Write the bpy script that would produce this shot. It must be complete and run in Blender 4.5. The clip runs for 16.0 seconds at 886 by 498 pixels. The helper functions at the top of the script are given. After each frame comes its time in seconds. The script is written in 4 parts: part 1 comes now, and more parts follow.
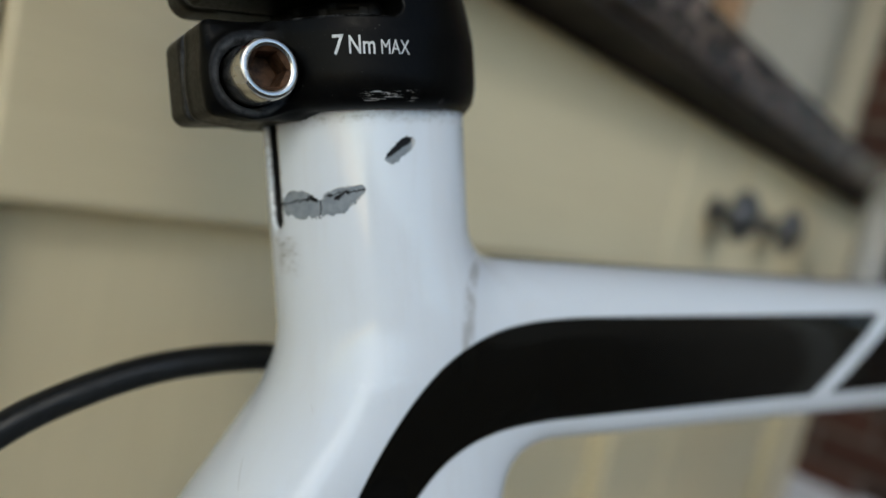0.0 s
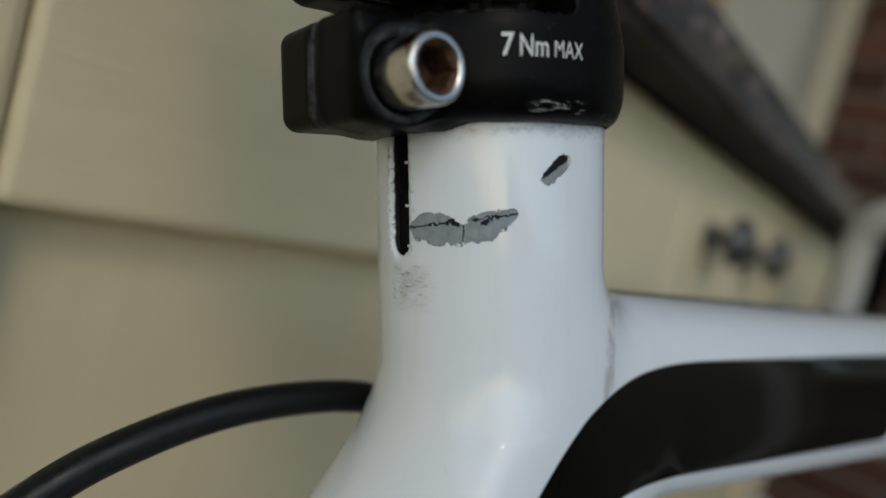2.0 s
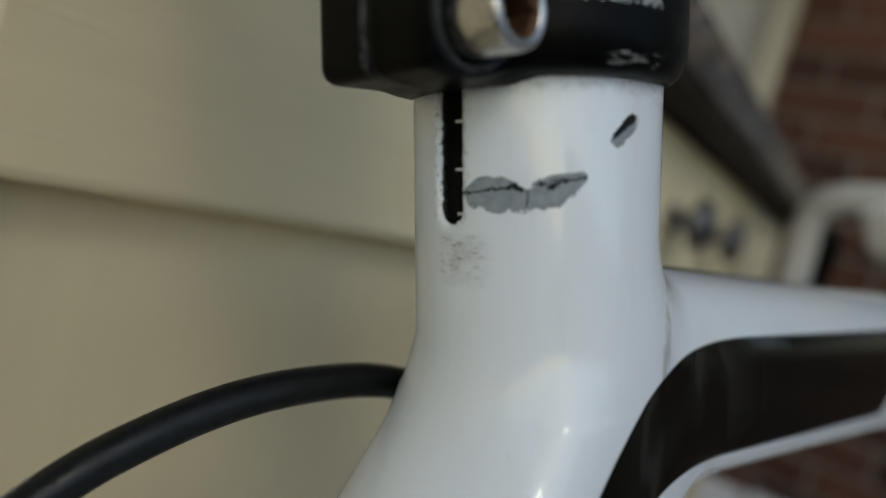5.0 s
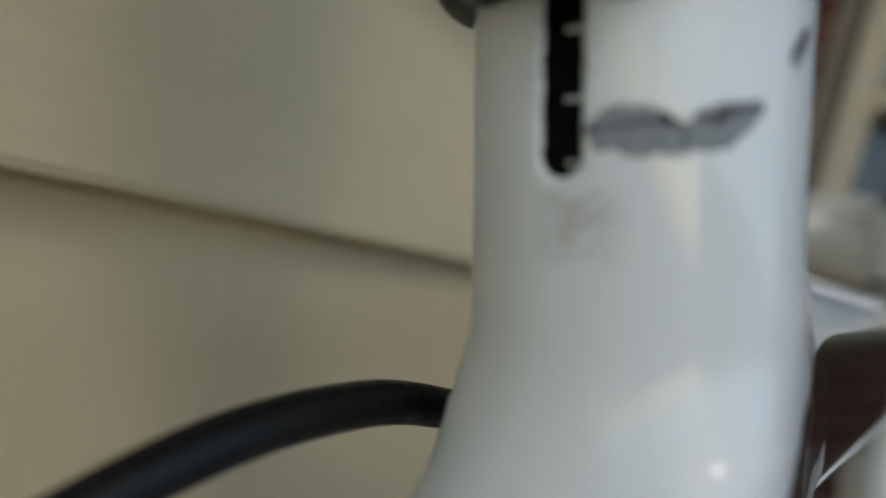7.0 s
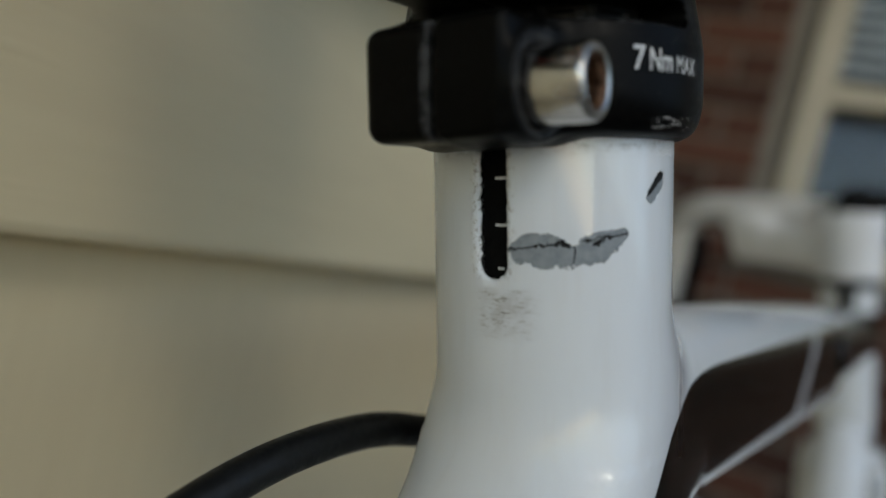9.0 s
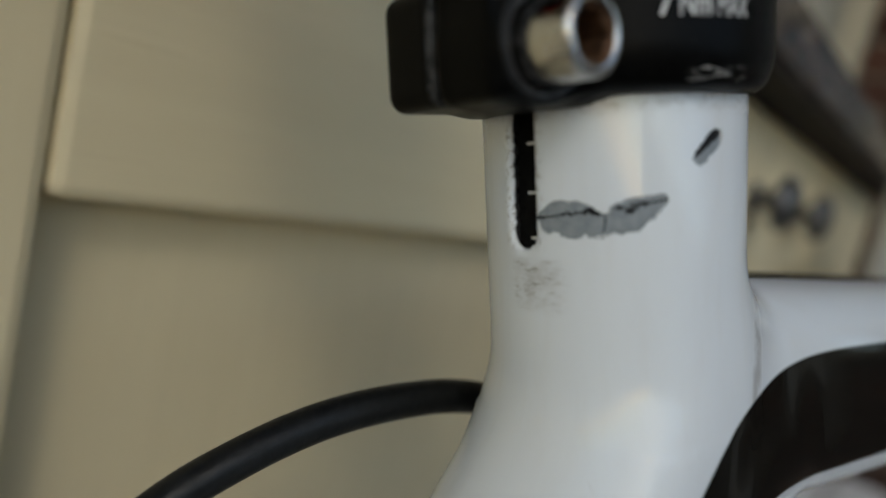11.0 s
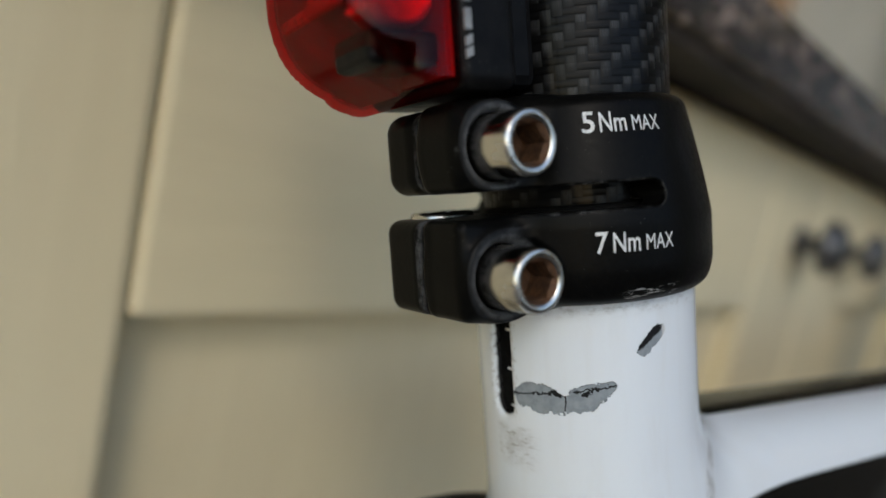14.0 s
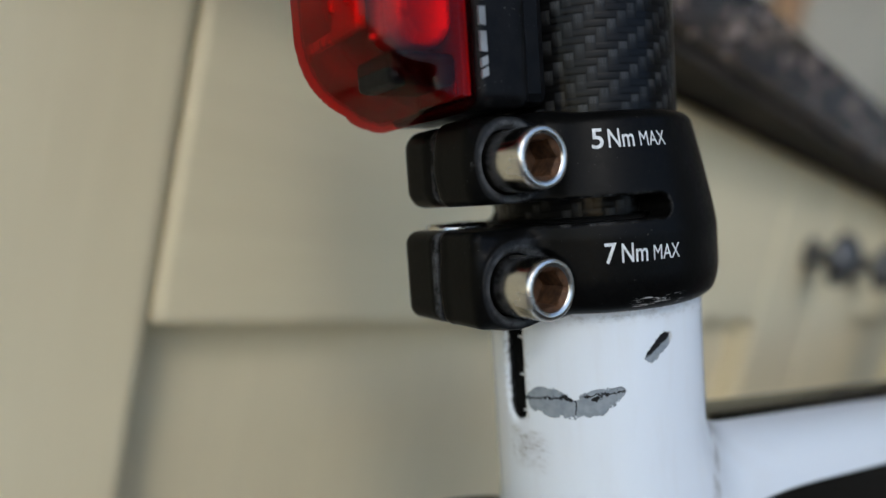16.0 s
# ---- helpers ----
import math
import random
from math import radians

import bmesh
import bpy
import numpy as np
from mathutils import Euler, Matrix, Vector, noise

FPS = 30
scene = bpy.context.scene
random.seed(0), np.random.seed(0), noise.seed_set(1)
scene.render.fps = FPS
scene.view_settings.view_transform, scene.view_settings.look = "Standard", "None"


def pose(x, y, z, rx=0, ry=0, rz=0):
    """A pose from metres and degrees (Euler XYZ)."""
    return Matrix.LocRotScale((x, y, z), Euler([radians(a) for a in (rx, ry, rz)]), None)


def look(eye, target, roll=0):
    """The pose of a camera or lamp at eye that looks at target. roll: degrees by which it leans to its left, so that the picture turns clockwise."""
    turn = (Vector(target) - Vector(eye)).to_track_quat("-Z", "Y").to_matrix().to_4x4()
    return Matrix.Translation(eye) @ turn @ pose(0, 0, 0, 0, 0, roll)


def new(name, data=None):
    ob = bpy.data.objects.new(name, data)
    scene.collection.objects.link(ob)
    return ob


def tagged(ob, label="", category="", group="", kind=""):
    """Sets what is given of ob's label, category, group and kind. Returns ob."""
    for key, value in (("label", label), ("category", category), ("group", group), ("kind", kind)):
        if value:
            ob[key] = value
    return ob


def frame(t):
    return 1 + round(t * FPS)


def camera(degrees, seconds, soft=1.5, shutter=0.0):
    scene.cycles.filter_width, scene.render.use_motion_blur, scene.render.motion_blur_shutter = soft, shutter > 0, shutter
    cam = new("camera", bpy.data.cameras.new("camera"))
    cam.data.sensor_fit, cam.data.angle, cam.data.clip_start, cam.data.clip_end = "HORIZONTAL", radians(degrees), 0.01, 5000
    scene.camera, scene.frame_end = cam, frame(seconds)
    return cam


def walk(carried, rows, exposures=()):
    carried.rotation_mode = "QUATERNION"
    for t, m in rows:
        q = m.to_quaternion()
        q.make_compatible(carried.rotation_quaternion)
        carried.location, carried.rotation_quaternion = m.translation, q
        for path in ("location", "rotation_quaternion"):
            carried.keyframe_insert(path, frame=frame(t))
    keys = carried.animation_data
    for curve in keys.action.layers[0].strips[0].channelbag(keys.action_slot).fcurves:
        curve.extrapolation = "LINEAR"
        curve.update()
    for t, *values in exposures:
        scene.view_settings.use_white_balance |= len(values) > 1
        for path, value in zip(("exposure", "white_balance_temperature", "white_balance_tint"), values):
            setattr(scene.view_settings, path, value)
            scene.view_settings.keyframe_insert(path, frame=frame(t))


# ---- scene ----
cam = camera(67.46, 16.0)
PATH = [
    (0, (0.04469, 0.04835, 0.81470), (0.78974, 0.70592, 0.70295), 13.28),
    (0.5, (0.04096, 0.07016, 0.80874), (0.80334, 0.71311, 0.73539), 14.56),
    (1, (0.04458, 0.07979, 0.80622), (0.82757, 0.69873, 0.74426), 15.60),
    (1.5, (0.04502, 0.08036, 0.80853), (0.83643, 0.68783, 0.74023), 15.51),
    (2, (0.03876, 0.07547, 0.80959), (0.82180, 0.69280, 0.73368), 15.44),
    (2.5, (0.03793, 0.07580, 0.80764), (0.81782, 0.69604, 0.72352), 15.43),
    (3, (0.03779, 0.07757, 0.80976), (0.81936, 0.69458, 0.71788), 15.54),
    (5.5, (0.03769, 0.09016, 0.80330), (0.87365, 0.63370, 0.72750), 15.73),
    (6, (0.04343, 0.08981, 0.80416), (0.86746, 0.64985, 0.71850), 14.89),
    (6.5, (0.04782, 0.10008, 0.80069), (0.90471, 0.61324, 0.75181), 14.94),
    (7, (0.05015, 0.11514, 0.79398), (0.95190, 0.54680, 0.77098), 15.92),
    (7.5, (0.03560, 0.10931, 0.80556), (0.95823, 0.49372, 0.77385), 15.41),
    (8, (0.02760, 0.10722, 0.80620), (0.95099, 0.49074, 0.78982), 14.96),
    (10.5, (0.03246, 0.09963, 0.80094), (0.87692, 0.62545, 0.69892), 13.49),
    (11, (0.03791, 0.09166, 0.80857), (0.80978, 0.71400, 0.67850), 13.49),
    (11.5, (0.03880, 0.08984, 0.81296), (0.77085, 0.75918, 0.68609), 13.70),
    (12, (0.03523, 0.08924, 0.81694), (0.76057, 0.76782, 0.70106), 13.73),
    (12.5, (0.03257, 0.08455, 0.82229), (0.76297, 0.76078, 0.72626), 13.70),
    (13, (0.03047, 0.08215, 0.82589), (0.75326, 0.76683, 0.73215), 13.20),
    (13.5, (0.02985, 0.08094, 0.83145), (0.74585, 0.76801, 0.70782), 12.17),
    (14, (0.02899, 0.07955, 0.83263), (0.74200, 0.76992, 0.71011), 12.01),
    (14.5, (0.02697, 0.07859, 0.83312), (0.73231, 0.77887, 0.72310), 12.12),
    (15, (0.02680, 0.07820, 0.83535), (0.73486, 0.77377, 0.71351), 11.81),
    (15.5, (0.02289, 0.07844, 0.83623), (0.72817, 0.77633, 0.71167), 11.47),
    (16, (0.02565, 0.07730, 0.83287), (0.72703, 0.78150, 0.72261), 12.03),
]
walk(cam, [(t, look(eye, target, roll)) for t, eye, target, roll in PATH], [(0.0, 0.86, 6900, 4), (0.4, 0.631, 6970, 4), (1.0, 0.568, 7030, 4), (2.0, 0.62, 7070, 4), (6.5, 0.5, 7030, 4), (8.0, 0.5, 6930, 4), (11.0, 0.531, 7300, 5), (13.0, 0.99, 7400, 7), (14.0, 0.991, 7130, 7), (16.0, 1.074, 6520, 7)])
cam.data.dof.use_dof = True
cam.data.dof.focus_distance = 0.084
cam.data.dof.aperture_fstop = 8.5

# ---------------------------------------------------------------- light
world = bpy.data.worlds.new("sky")
scene.world = world
world.use_nodes = True
wn = world.node_tree
sky = wn.nodes.new("ShaderNodeTexSky")
sky.sky_type = "NISHITA"
sky.sun_disc = False
SUN_EL, SUN_AZ = 36.0, 224.0
sky.sun_elevation, sky.sun_rotation = radians(SUN_EL), radians(SUN_AZ)
sky.dust_density = 0.7
wn.nodes["Background"].inputs["Strength"].default_value = 0.15
wn.links.new(sky.outputs[0], wn.nodes["Background"].inputs["Color"])
sun = new("sun", bpy.data.lights.new("sun", "SUN"))
sun.data.energy, sun.data.angle, sun.data.color = 0.22, radians(10), (1.0, 0.97, 0.91)
az = radians(SUN_AZ)
sun_from = Vector((math.sin(az) * math.cos(radians(SUN_EL)), math.cos(az) * math.cos(radians(SUN_EL)), math.sin(radians(SUN_EL))))
sun.matrix_world = look(sun_from * 30, (0, 0, 0))

# ---------------------------------------------------------------- node helpers
class Nodes:
    """Short names for building a node material."""

    def __init__(self, name, rough=0.5, metal=0.0, coat=0.0, colour=(0.8, 0.8, 0.8), spec=0.5):
        self.m = bpy.data.materials.new(name)
        self.m.use_nodes = True
        self.t = self.m.node_tree
        self.b = self.t.nodes["Principled BSDF"]
        self.b.inputs["Base Color"].default_value = (*colour, 1)
        self.b.inputs["Roughness"].default_value = rough
        self.b.inputs["Metallic"].default_value = metal
        self.b.inputs["Coat Weight"].default_value = coat
        self.b.inputs["Coat Roughness"].default_value = 0.06
        self.b.inputs["Specular IOR Level"].default_value = spec
        self.co = None

    def put(self, socket, value):
        if isinstance(value, bpy.types.NodeSocket):
            self.t.links.new(value, socket)
        elif isinstance(value, tuple) and len(value) == 3 and socket.type == "RGBA":
            socket.default_value = (*value, 1)
        else:
            socket.default_value = value

    def coords(self, kind="Object"):
        n = self.t.nodes.new("ShaderNodeTexCoord")
        return n.outputs[kind]

    def math(self, op, a, b=0.0, c=0.0):
        n = self.t.nodes.new("ShaderNodeMath")
        n.operation = op
        for s, v in zip(n.inputs, (a, b, c)):
            self.put(s, v)
        return n.outputs[0]

    def split(self, v):
        n = self.t.nodes.new("ShaderNodeSeparateXYZ")
        self.put(n.inputs[0], v)
        return n.outputs

    def join(self, x, y, z):
        n = self.t.nodes.new("ShaderNodeCombineXYZ")
        for s, v in zip(n.inputs, (x, y, z)):
            self.put(s, v)
        return n.outputs[0]

    def scaled(self, v, by):
        n = self.t.nodes.new("ShaderNodeVectorMath")
        n.operation = "MULTIPLY"
        self.put(n.inputs[0], v)
        n.inputs[1].default_value = by
        return n.outputs[0]

    def noise(self, scale, detail=3.0, rough=0.5, vector=None, distort=0.0):
        n = self.t.nodes.new("ShaderNodeTexNoise")
        self.put(n.inputs["Vector"], vector if vector is not None else self.coords())
        n.inputs["Scale"].default_value, n.inputs["Detail"].default_value = scale, detail
        n.inputs["Roughness"].default_value, n.inputs["Distortion"].default_value = rough, distort
        return n.outputs[0]

    def ramp(self, v, lo, hi, a=0.0, b=1.0):
        n = self.t.nodes.new("ShaderNodeMapRange")
        n.interpolation_type = "SMOOTHSTEP"
        for s, k in zip(n.inputs, (v, lo, hi, a, b)):
            self.put(s, k)
        return n.outputs[0]

    def mix(self, f, a, b):
        n = self.t.nodes.new("ShaderNodeMix")
        n.data_type = "RGBA"
        self.put(n.inputs[0], f)
        self.put(n.inputs[6], a)
        self.put(n.inputs[7], b)
        return n.outputs[2]

    def bump(self, height, strength=0.3, dist=0.001):
        n = self.t.nodes.new("ShaderNodeBump")
        n.inputs["Strength"].default_value, n.inputs["Distance"].default_value = strength, dist
        self.put(n.inputs["Height"], height)
        self.put(self.b.inputs["Normal"], n.outputs[0])

    def set(self, name, v):
        self.put(self.b.inputs[name], v)
        return self


def painted(name, a, b, rough=0.45, grain=(160, 160, 14), bump=0.13, spec=0.4):
    """Brushed exterior paint over wood, the grain running along one axis."""
    k = Nodes(name, rough, spec=spec)
    co = k.scaled(k.coords(), grain)
    fine = k.noise(1.0, 5, 0.6, co, 0.4)
    broad = k.noise(2.6, 3)
    k.set("Base Color", k.mix(k.ramp(k.math("ADD", k.math("MULTIPLY", fine, 0.35), k.math("MULTIPLY", broad, 0.65)), 0.35, 0.65), a, b))
    k.set("Roughness", k.ramp(broad, 0.3, 0.7, rough - 0.07, rough + 0.1))
    pits = k.ramp(k.noise(1.0, 2, 0.5, k.scaled(k.coords(), tuple(g * 1.3 for g in grain))), 0.6, 0.75)
    k.bump(k.math("ADD", fine, k.math("MULTIPLY", pits, 0.9)), bump, 0.0012)
    return k.m


BEIGE_A, BEIGE_B = (0.66, 0.572, 0.385), (0.71, 0.62, 0.42)
M_BEIGE_V = painted("beige_paint_vertical_grain", BEIGE_A, BEIGE_B, 0.42, (170, 170, 16))
M_BEIGE_H = painted("beige_paint_level_grain", BEIGE_A, BEIGE_B, 0.42, (16, 170, 170))
M_CREAM = painted("cream_trim_paint", (0.40, 0.365, 0.29), (0.46, 0.425, 0.345), 0.5)
M_WHITE_DOOR = painted("white_door_paint", (0.46, 0.465, 0.45), (0.52, 0.525, 0.51), 0.5, (40, 40, 6), 0.1)
M_FENCE = painted("weathered_fence_wood", (0.16, 0.12, 0.085), (0.24, 0.185, 0.135), 0.8, (30, 30, 3))
M_TAN = painted("tan_wood", (0.42, 0.27, 0.17), (0.52, 0.36, 0.24), 0.6, (60, 60, 5))


def granite():
    k = Nodes("dark_granite", 0.12, spec=0.5)
    n = k.t.nodes.new("ShaderNodeTexVoronoi")
    k.put(n.inputs["Vector"], k.coords())
    n.inputs["Scale"].default_value = 260
    cells = k.split(n.outputs["Color"])[0]
    big = k.noise(38, 6, 0.65, None, 1.4)
    f = k.math("ADD", k.math("MULTIPLY", cells, 0.45), k.math("MULTIPLY", big, 0.6))
    dark = k.mix(k.ramp(f, 0.3, 0.62), (0.006, 0.005, 0.005), (0.035, 0.022, 0.018))
    k.set("Base Color", k.mix(k.ramp(f, 0.62, 0.74), dark, (0.24, 0.18, 0.155)))
    k.set("Roughness", k.ramp(big, 0.35, 0.7, 0.1, 0.28))
    k.bump(f, 0.12, 0.0006)
    return k.m


M_GRANITE = granite()


def granite_under():
    k = Nodes("unpolished_granite", 0.75, spec=0.3)
    f = k.noise(30, 7, 0.7, k.scaled(k.coords(), (1, 0.35, 1)), 1.0)
    k.set("Base Color", k.mix(k.ramp(f, 0.35, 0.7), (0.012, 0.009, 0.008), (0.045, 0.034, 0.027)))
    k.bump(f, 0.4, 0.001)
    return k.m


M_GRANITE_RAW = granite_under()


def brick_mat():
    k = Nodes("red_brown_brick", 0.9, spec=0.2)
    info = k.t.nodes.new("ShaderNodeObjectInfo")
    r = info.outputs["Random"]
    tone = k.mix(r, (0.034, 0.016, 0.012), (0.11, 0.042, 0.027))
    n = k.noise(55, 6, 0.7)
    k.set("Base Color", k.mix(k.ramp(n, 0.3, 0.72), tone, k.mix(r, (0.062, 0.032, 0.025), (0.12, 0.062, 0.045))))
    k.bump(n, 0.5, 0.003)
    return k.m


def stone_mat(name, a, b, scale=30, rough=0.9, bump=0.4):
    k = Nodes(name, rough, spec=0.25)
    n = k.noise(scale, 7, 0.65)
    m = k.noise(scale * 0.12, 3)
    k.set("Base Color", k.mix(k.ramp(k.math("ADD", k.math("MULTIPLY", n, 0.5), k.math("MULTIPLY", m, 0.5)), 0.35, 0.65), a, b))
    k.bump(n, bump, 0.002)
    return k.m


M_BRICK = brick_mat()
M_MORTAR = stone_mat("grey_mortar", (0.15, 0.135, 0.118), (0.22, 0.20, 0.175), 90)
M_CONCRETE = stone_mat("patio_concrete", (0.14, 0.137, 0.13), (0.21, 0.205, 0.197), 14)
M_PLASTER = stone_mat("pale_render", (0.52, 0.50, 0.46), (0.60, 0.58, 0.54), 20, 0.9, 0.15)


def plain(name, colour, rough, metal=0.0, coat=0.0, vary=0.25, scale=120, bump=0.05, spec=0.5):
    """A manufactured surface with light wear."""
    k = Nodes(name, rough, metal, coat, colour, spec)
    n = k.noise(scale, 5, 0.6)
    lo, hi = tuple(c * (1 - vary) for c in colour), tuple(min(1, c * (1 + vary)) for c in colour)
    k.set("Base Color", k.mix(k.ramp(n, 0.3, 0.7), lo, hi))
    k.set("Roughness", k.ramp(k.noise(scale * 0.4, 4), 0.3, 0.7, max(0.02, rough * 0.75), rough * 1.25))
    k.bump(n, bump, 0.0004)
    return k.m


M_RUBBER = plain("black_cable_housing", (0.006, 0.007, 0.008), 0.42, 0, 0, 0.3, 900, 0.25, 0.25)
M_TYRE = plain("tyre_rubber", (0.015, 0.015, 0.015), 0.8)
M_ALU = plain("brushed_aluminium", (0.55, 0.55, 0.56), 0.3, 1.0)
M_STEEL = plain("polished_stainless", (0.56, 0.535, 0.50), 0.24, 1.0, 0, 0.12, 500, 0.10)
M_RUST = plain("rusty_socket", (0.085, 0.042, 0.022), 0.6, 0.45, 0, 0.6, 700, 0.5)
M_TAPE = plain("white_bar_tape", (0.50, 0.495, 0.48), 0.55, 0, 0, 0.1, 260, 0.5)


def dusty_plastic():
    """Black moulded plastic with dust specks and dried splashes."""
    k = Nodes("black_plastic", 0.42, spec=0.08)
    n = k.noise(400, 5, 0.6)
    base = k.mix(k.ramp(n, 0.3, 0.7), (0.003, 0.003, 0.0033), (0.007, 0.007, 0.0077))
    specks = k.math("MULTIPLY", k.ramp(k.noise(2400, 3, 0.6), 0.64, 0.72), k.ramp(k.noise(160, 3, 0.6), 0.42, 0.66))
    k.set("Base Color", k.mix(k.math("MULTIPLY", specks, 0.7), base, (0.20, 0.20, 0.19)))
    k.set("Roughness", k.ramp(n, 0.3, 0.7, 0.32, 0.5))
    k.bump(n, 0.2, 0.0004)
    return k.m


M_BLACK_PLASTIC = dusty_plastic()
M_SLEEVE = plain("greased_black_post_end", (0.0025, 0.0025, 0.0025), 0.6, 0, 0, 0.5, 900, 0.3, 0.1)
M_PRINT = plain("white_print", (0.60, 0.61, 0.62), 0.6, 0, 0, 0.15, 2500, 0.1)
M_GREY_PRINT = plain("grey_print", (0.22, 0.23, 0.24), 0.6)
M_GREY_BOX = plain("grey_box_plastic", (0.33, 0.34, 0.35), 0.5)
M_CARD = plain("white_panel", (0.72, 0.74, 0.78), 0.5, 0, 0, 0.06, 30)
M_GLOSS_WHITE = plain("glossy_white_enamel", (0.80, 0.81, 0.83), 0.2, 0, 0.8, 0.03, 60, 0.02)
M_BLIND = plain("pale_blue_grey_blind", (0.42, 0.46, 0.52), 0.5, 0, 0, 0.06, 60, 0.05)
M_DARK_ROOM = plain("dark_interior", (0.02, 0.022, 0.026), 0.9)


def knob_mat():
    """Hammered iron: dimples darker than the rubbed ridges."""
    k = Nodes("hammered_pewter", 0.34, 0.9)
    n = k.t.nodes.new("ShaderNodeTexVoronoi")
    k.put(n.inputs["Vector"], k.coords())
    n.inputs["Scale"].default_value = 260
    d = n.outputs["Distance"]
    k.set("Base Color", k.mix(k.ramp(d, 0.25, 0.6), (0.018, 0.018, 0.019), (0.16, 0.16, 0.165)))
    k.bump(k.ramp(d, 0.15, 0.6), 0.9, 0.0016)
    return k.m


M_KNOB = knob_mat()


def anodised():
    """Satin black anodising with a scuffed lower lip."""
    k = Nodes("satin_black_anodised", 0.36, 0.0, 0.0, (0.010, 0.010, 0.010), 0.065)
    n = k.noise(1400, 4, 0.7)
    x, y, z = k.split(k.coords())
    band = k.math("MULTIPLY", k.ramp(z, 0.0108, 0.0110), k.ramp(z, 0.0125, 0.0120))
    reach = k.math("MULTIPLY", k.ramp(x, -0.0105, -0.0085), k.ramp(x, -0.0012, -0.0035))
    side = k.ramp(y, -0.012, -0.013)
    streak = k.ramp(k.noise(1.0, 4, 0.7, k.scaled(k.coords(), (420, 420, 3400))), 0.54, 0.6)
    scuff = k.math("MULTIPLY", k.math("MULTIPLY", band, reach), k.math("MULTIPLY", streak, side))
    dust = k.ramp(k.noise(2600, 2, 0.5), 0.72, 0.78, 0, 0.35)
    base = k.mix(k.ramp(n, 0.3, 0.7), (0.0016, 0.0016, 0.0017), (0.0032, 0.0032, 0.0030))
    base = k.mix(dust, base, (0.12, 0.12, 0.11))
    geo = k.t.nodes.new("ShaderNodeNewGeometry")
    worn = k.math("MULTIPLY", k.ramp(geo.outputs["Pointiness"], 0.525, 0.57), k.ramp(k.noise(420, 4, 0.7), 0.45, 0.7, 0.0, 0.55))
    base = k.mix(worn, base, (0.11, 0.112, 0.115))
    # highlight on the boss faces, painted as a lighter grey
    face = k.math("MULTIPLY", k.ramp(y, -0.0089, -0.0094), k.ramp(x, -0.0188, -0.0200))
    face = k.math("MULTIPLY", face, k.ramp(k.noise(900, 4, 0.7), 0.25, 0.6, 0.25, 1.0))
    base = k.mix(face, base, (0.017, 0.018, 0.020))
    # worn rims round the bolts, their lit chamfer painted in as well
    seat = None
    for h in (0.0147, 0.0302):
        dx, dz = k.math("ADD", x, 0.0214), k.math("SUBTRACT", z, h)
        rb = k.math("SQRT", k.math("ADD", k.math("MULTIPLY", dx, dx), k.math("MULTIPLY", dz, dz)))
        ring = k.math("MULTIPLY", k.ramp(rb, 0.0040, 0.0043), k.ramp(rb, 0.0054, 0.0048))
        seat = ring if seat is None else k.math("MAXIMUM", seat, ring)
    seat = k.math("MULTIPLY", seat, k.math("MULTIPLY", k.ramp(y, -0.0078, -0.0083), k.ramp(k.noise(700, 4, 0.7), 0.3, 0.65, 0.15, 1.0)))
    base = k.mix(seat, base, (0.075, 0.078, 0.083))
    # ear edge by the gap: wear together with a painted edge highlight
    lips = k.math("MULTIPLY", k.ramp(k.math("ABSOLUTE", k.math("SUBTRACT", y, 0.0008)), 0.0006, 0.0003), k.ramp(x, -0.0225, -0.0245))
    base = k.mix(k.math("MULTIPLY", lips, k.ramp(k.noise(500, 4, 0.7), 0.35, 0.65, 0.0, 0.9)), base, (0.06, 0.062, 0.066))
    k.set("Base Color", k.mix(scuff, base, (0.32, 0.32, 0.32)))
    k.set("Roughness", k.ramp(n, 0.3, 0.7, 0.28, 0.42))
    k.bump(n, 0.12, 0.0002)
    return k.m


M_ANOD = anodised()


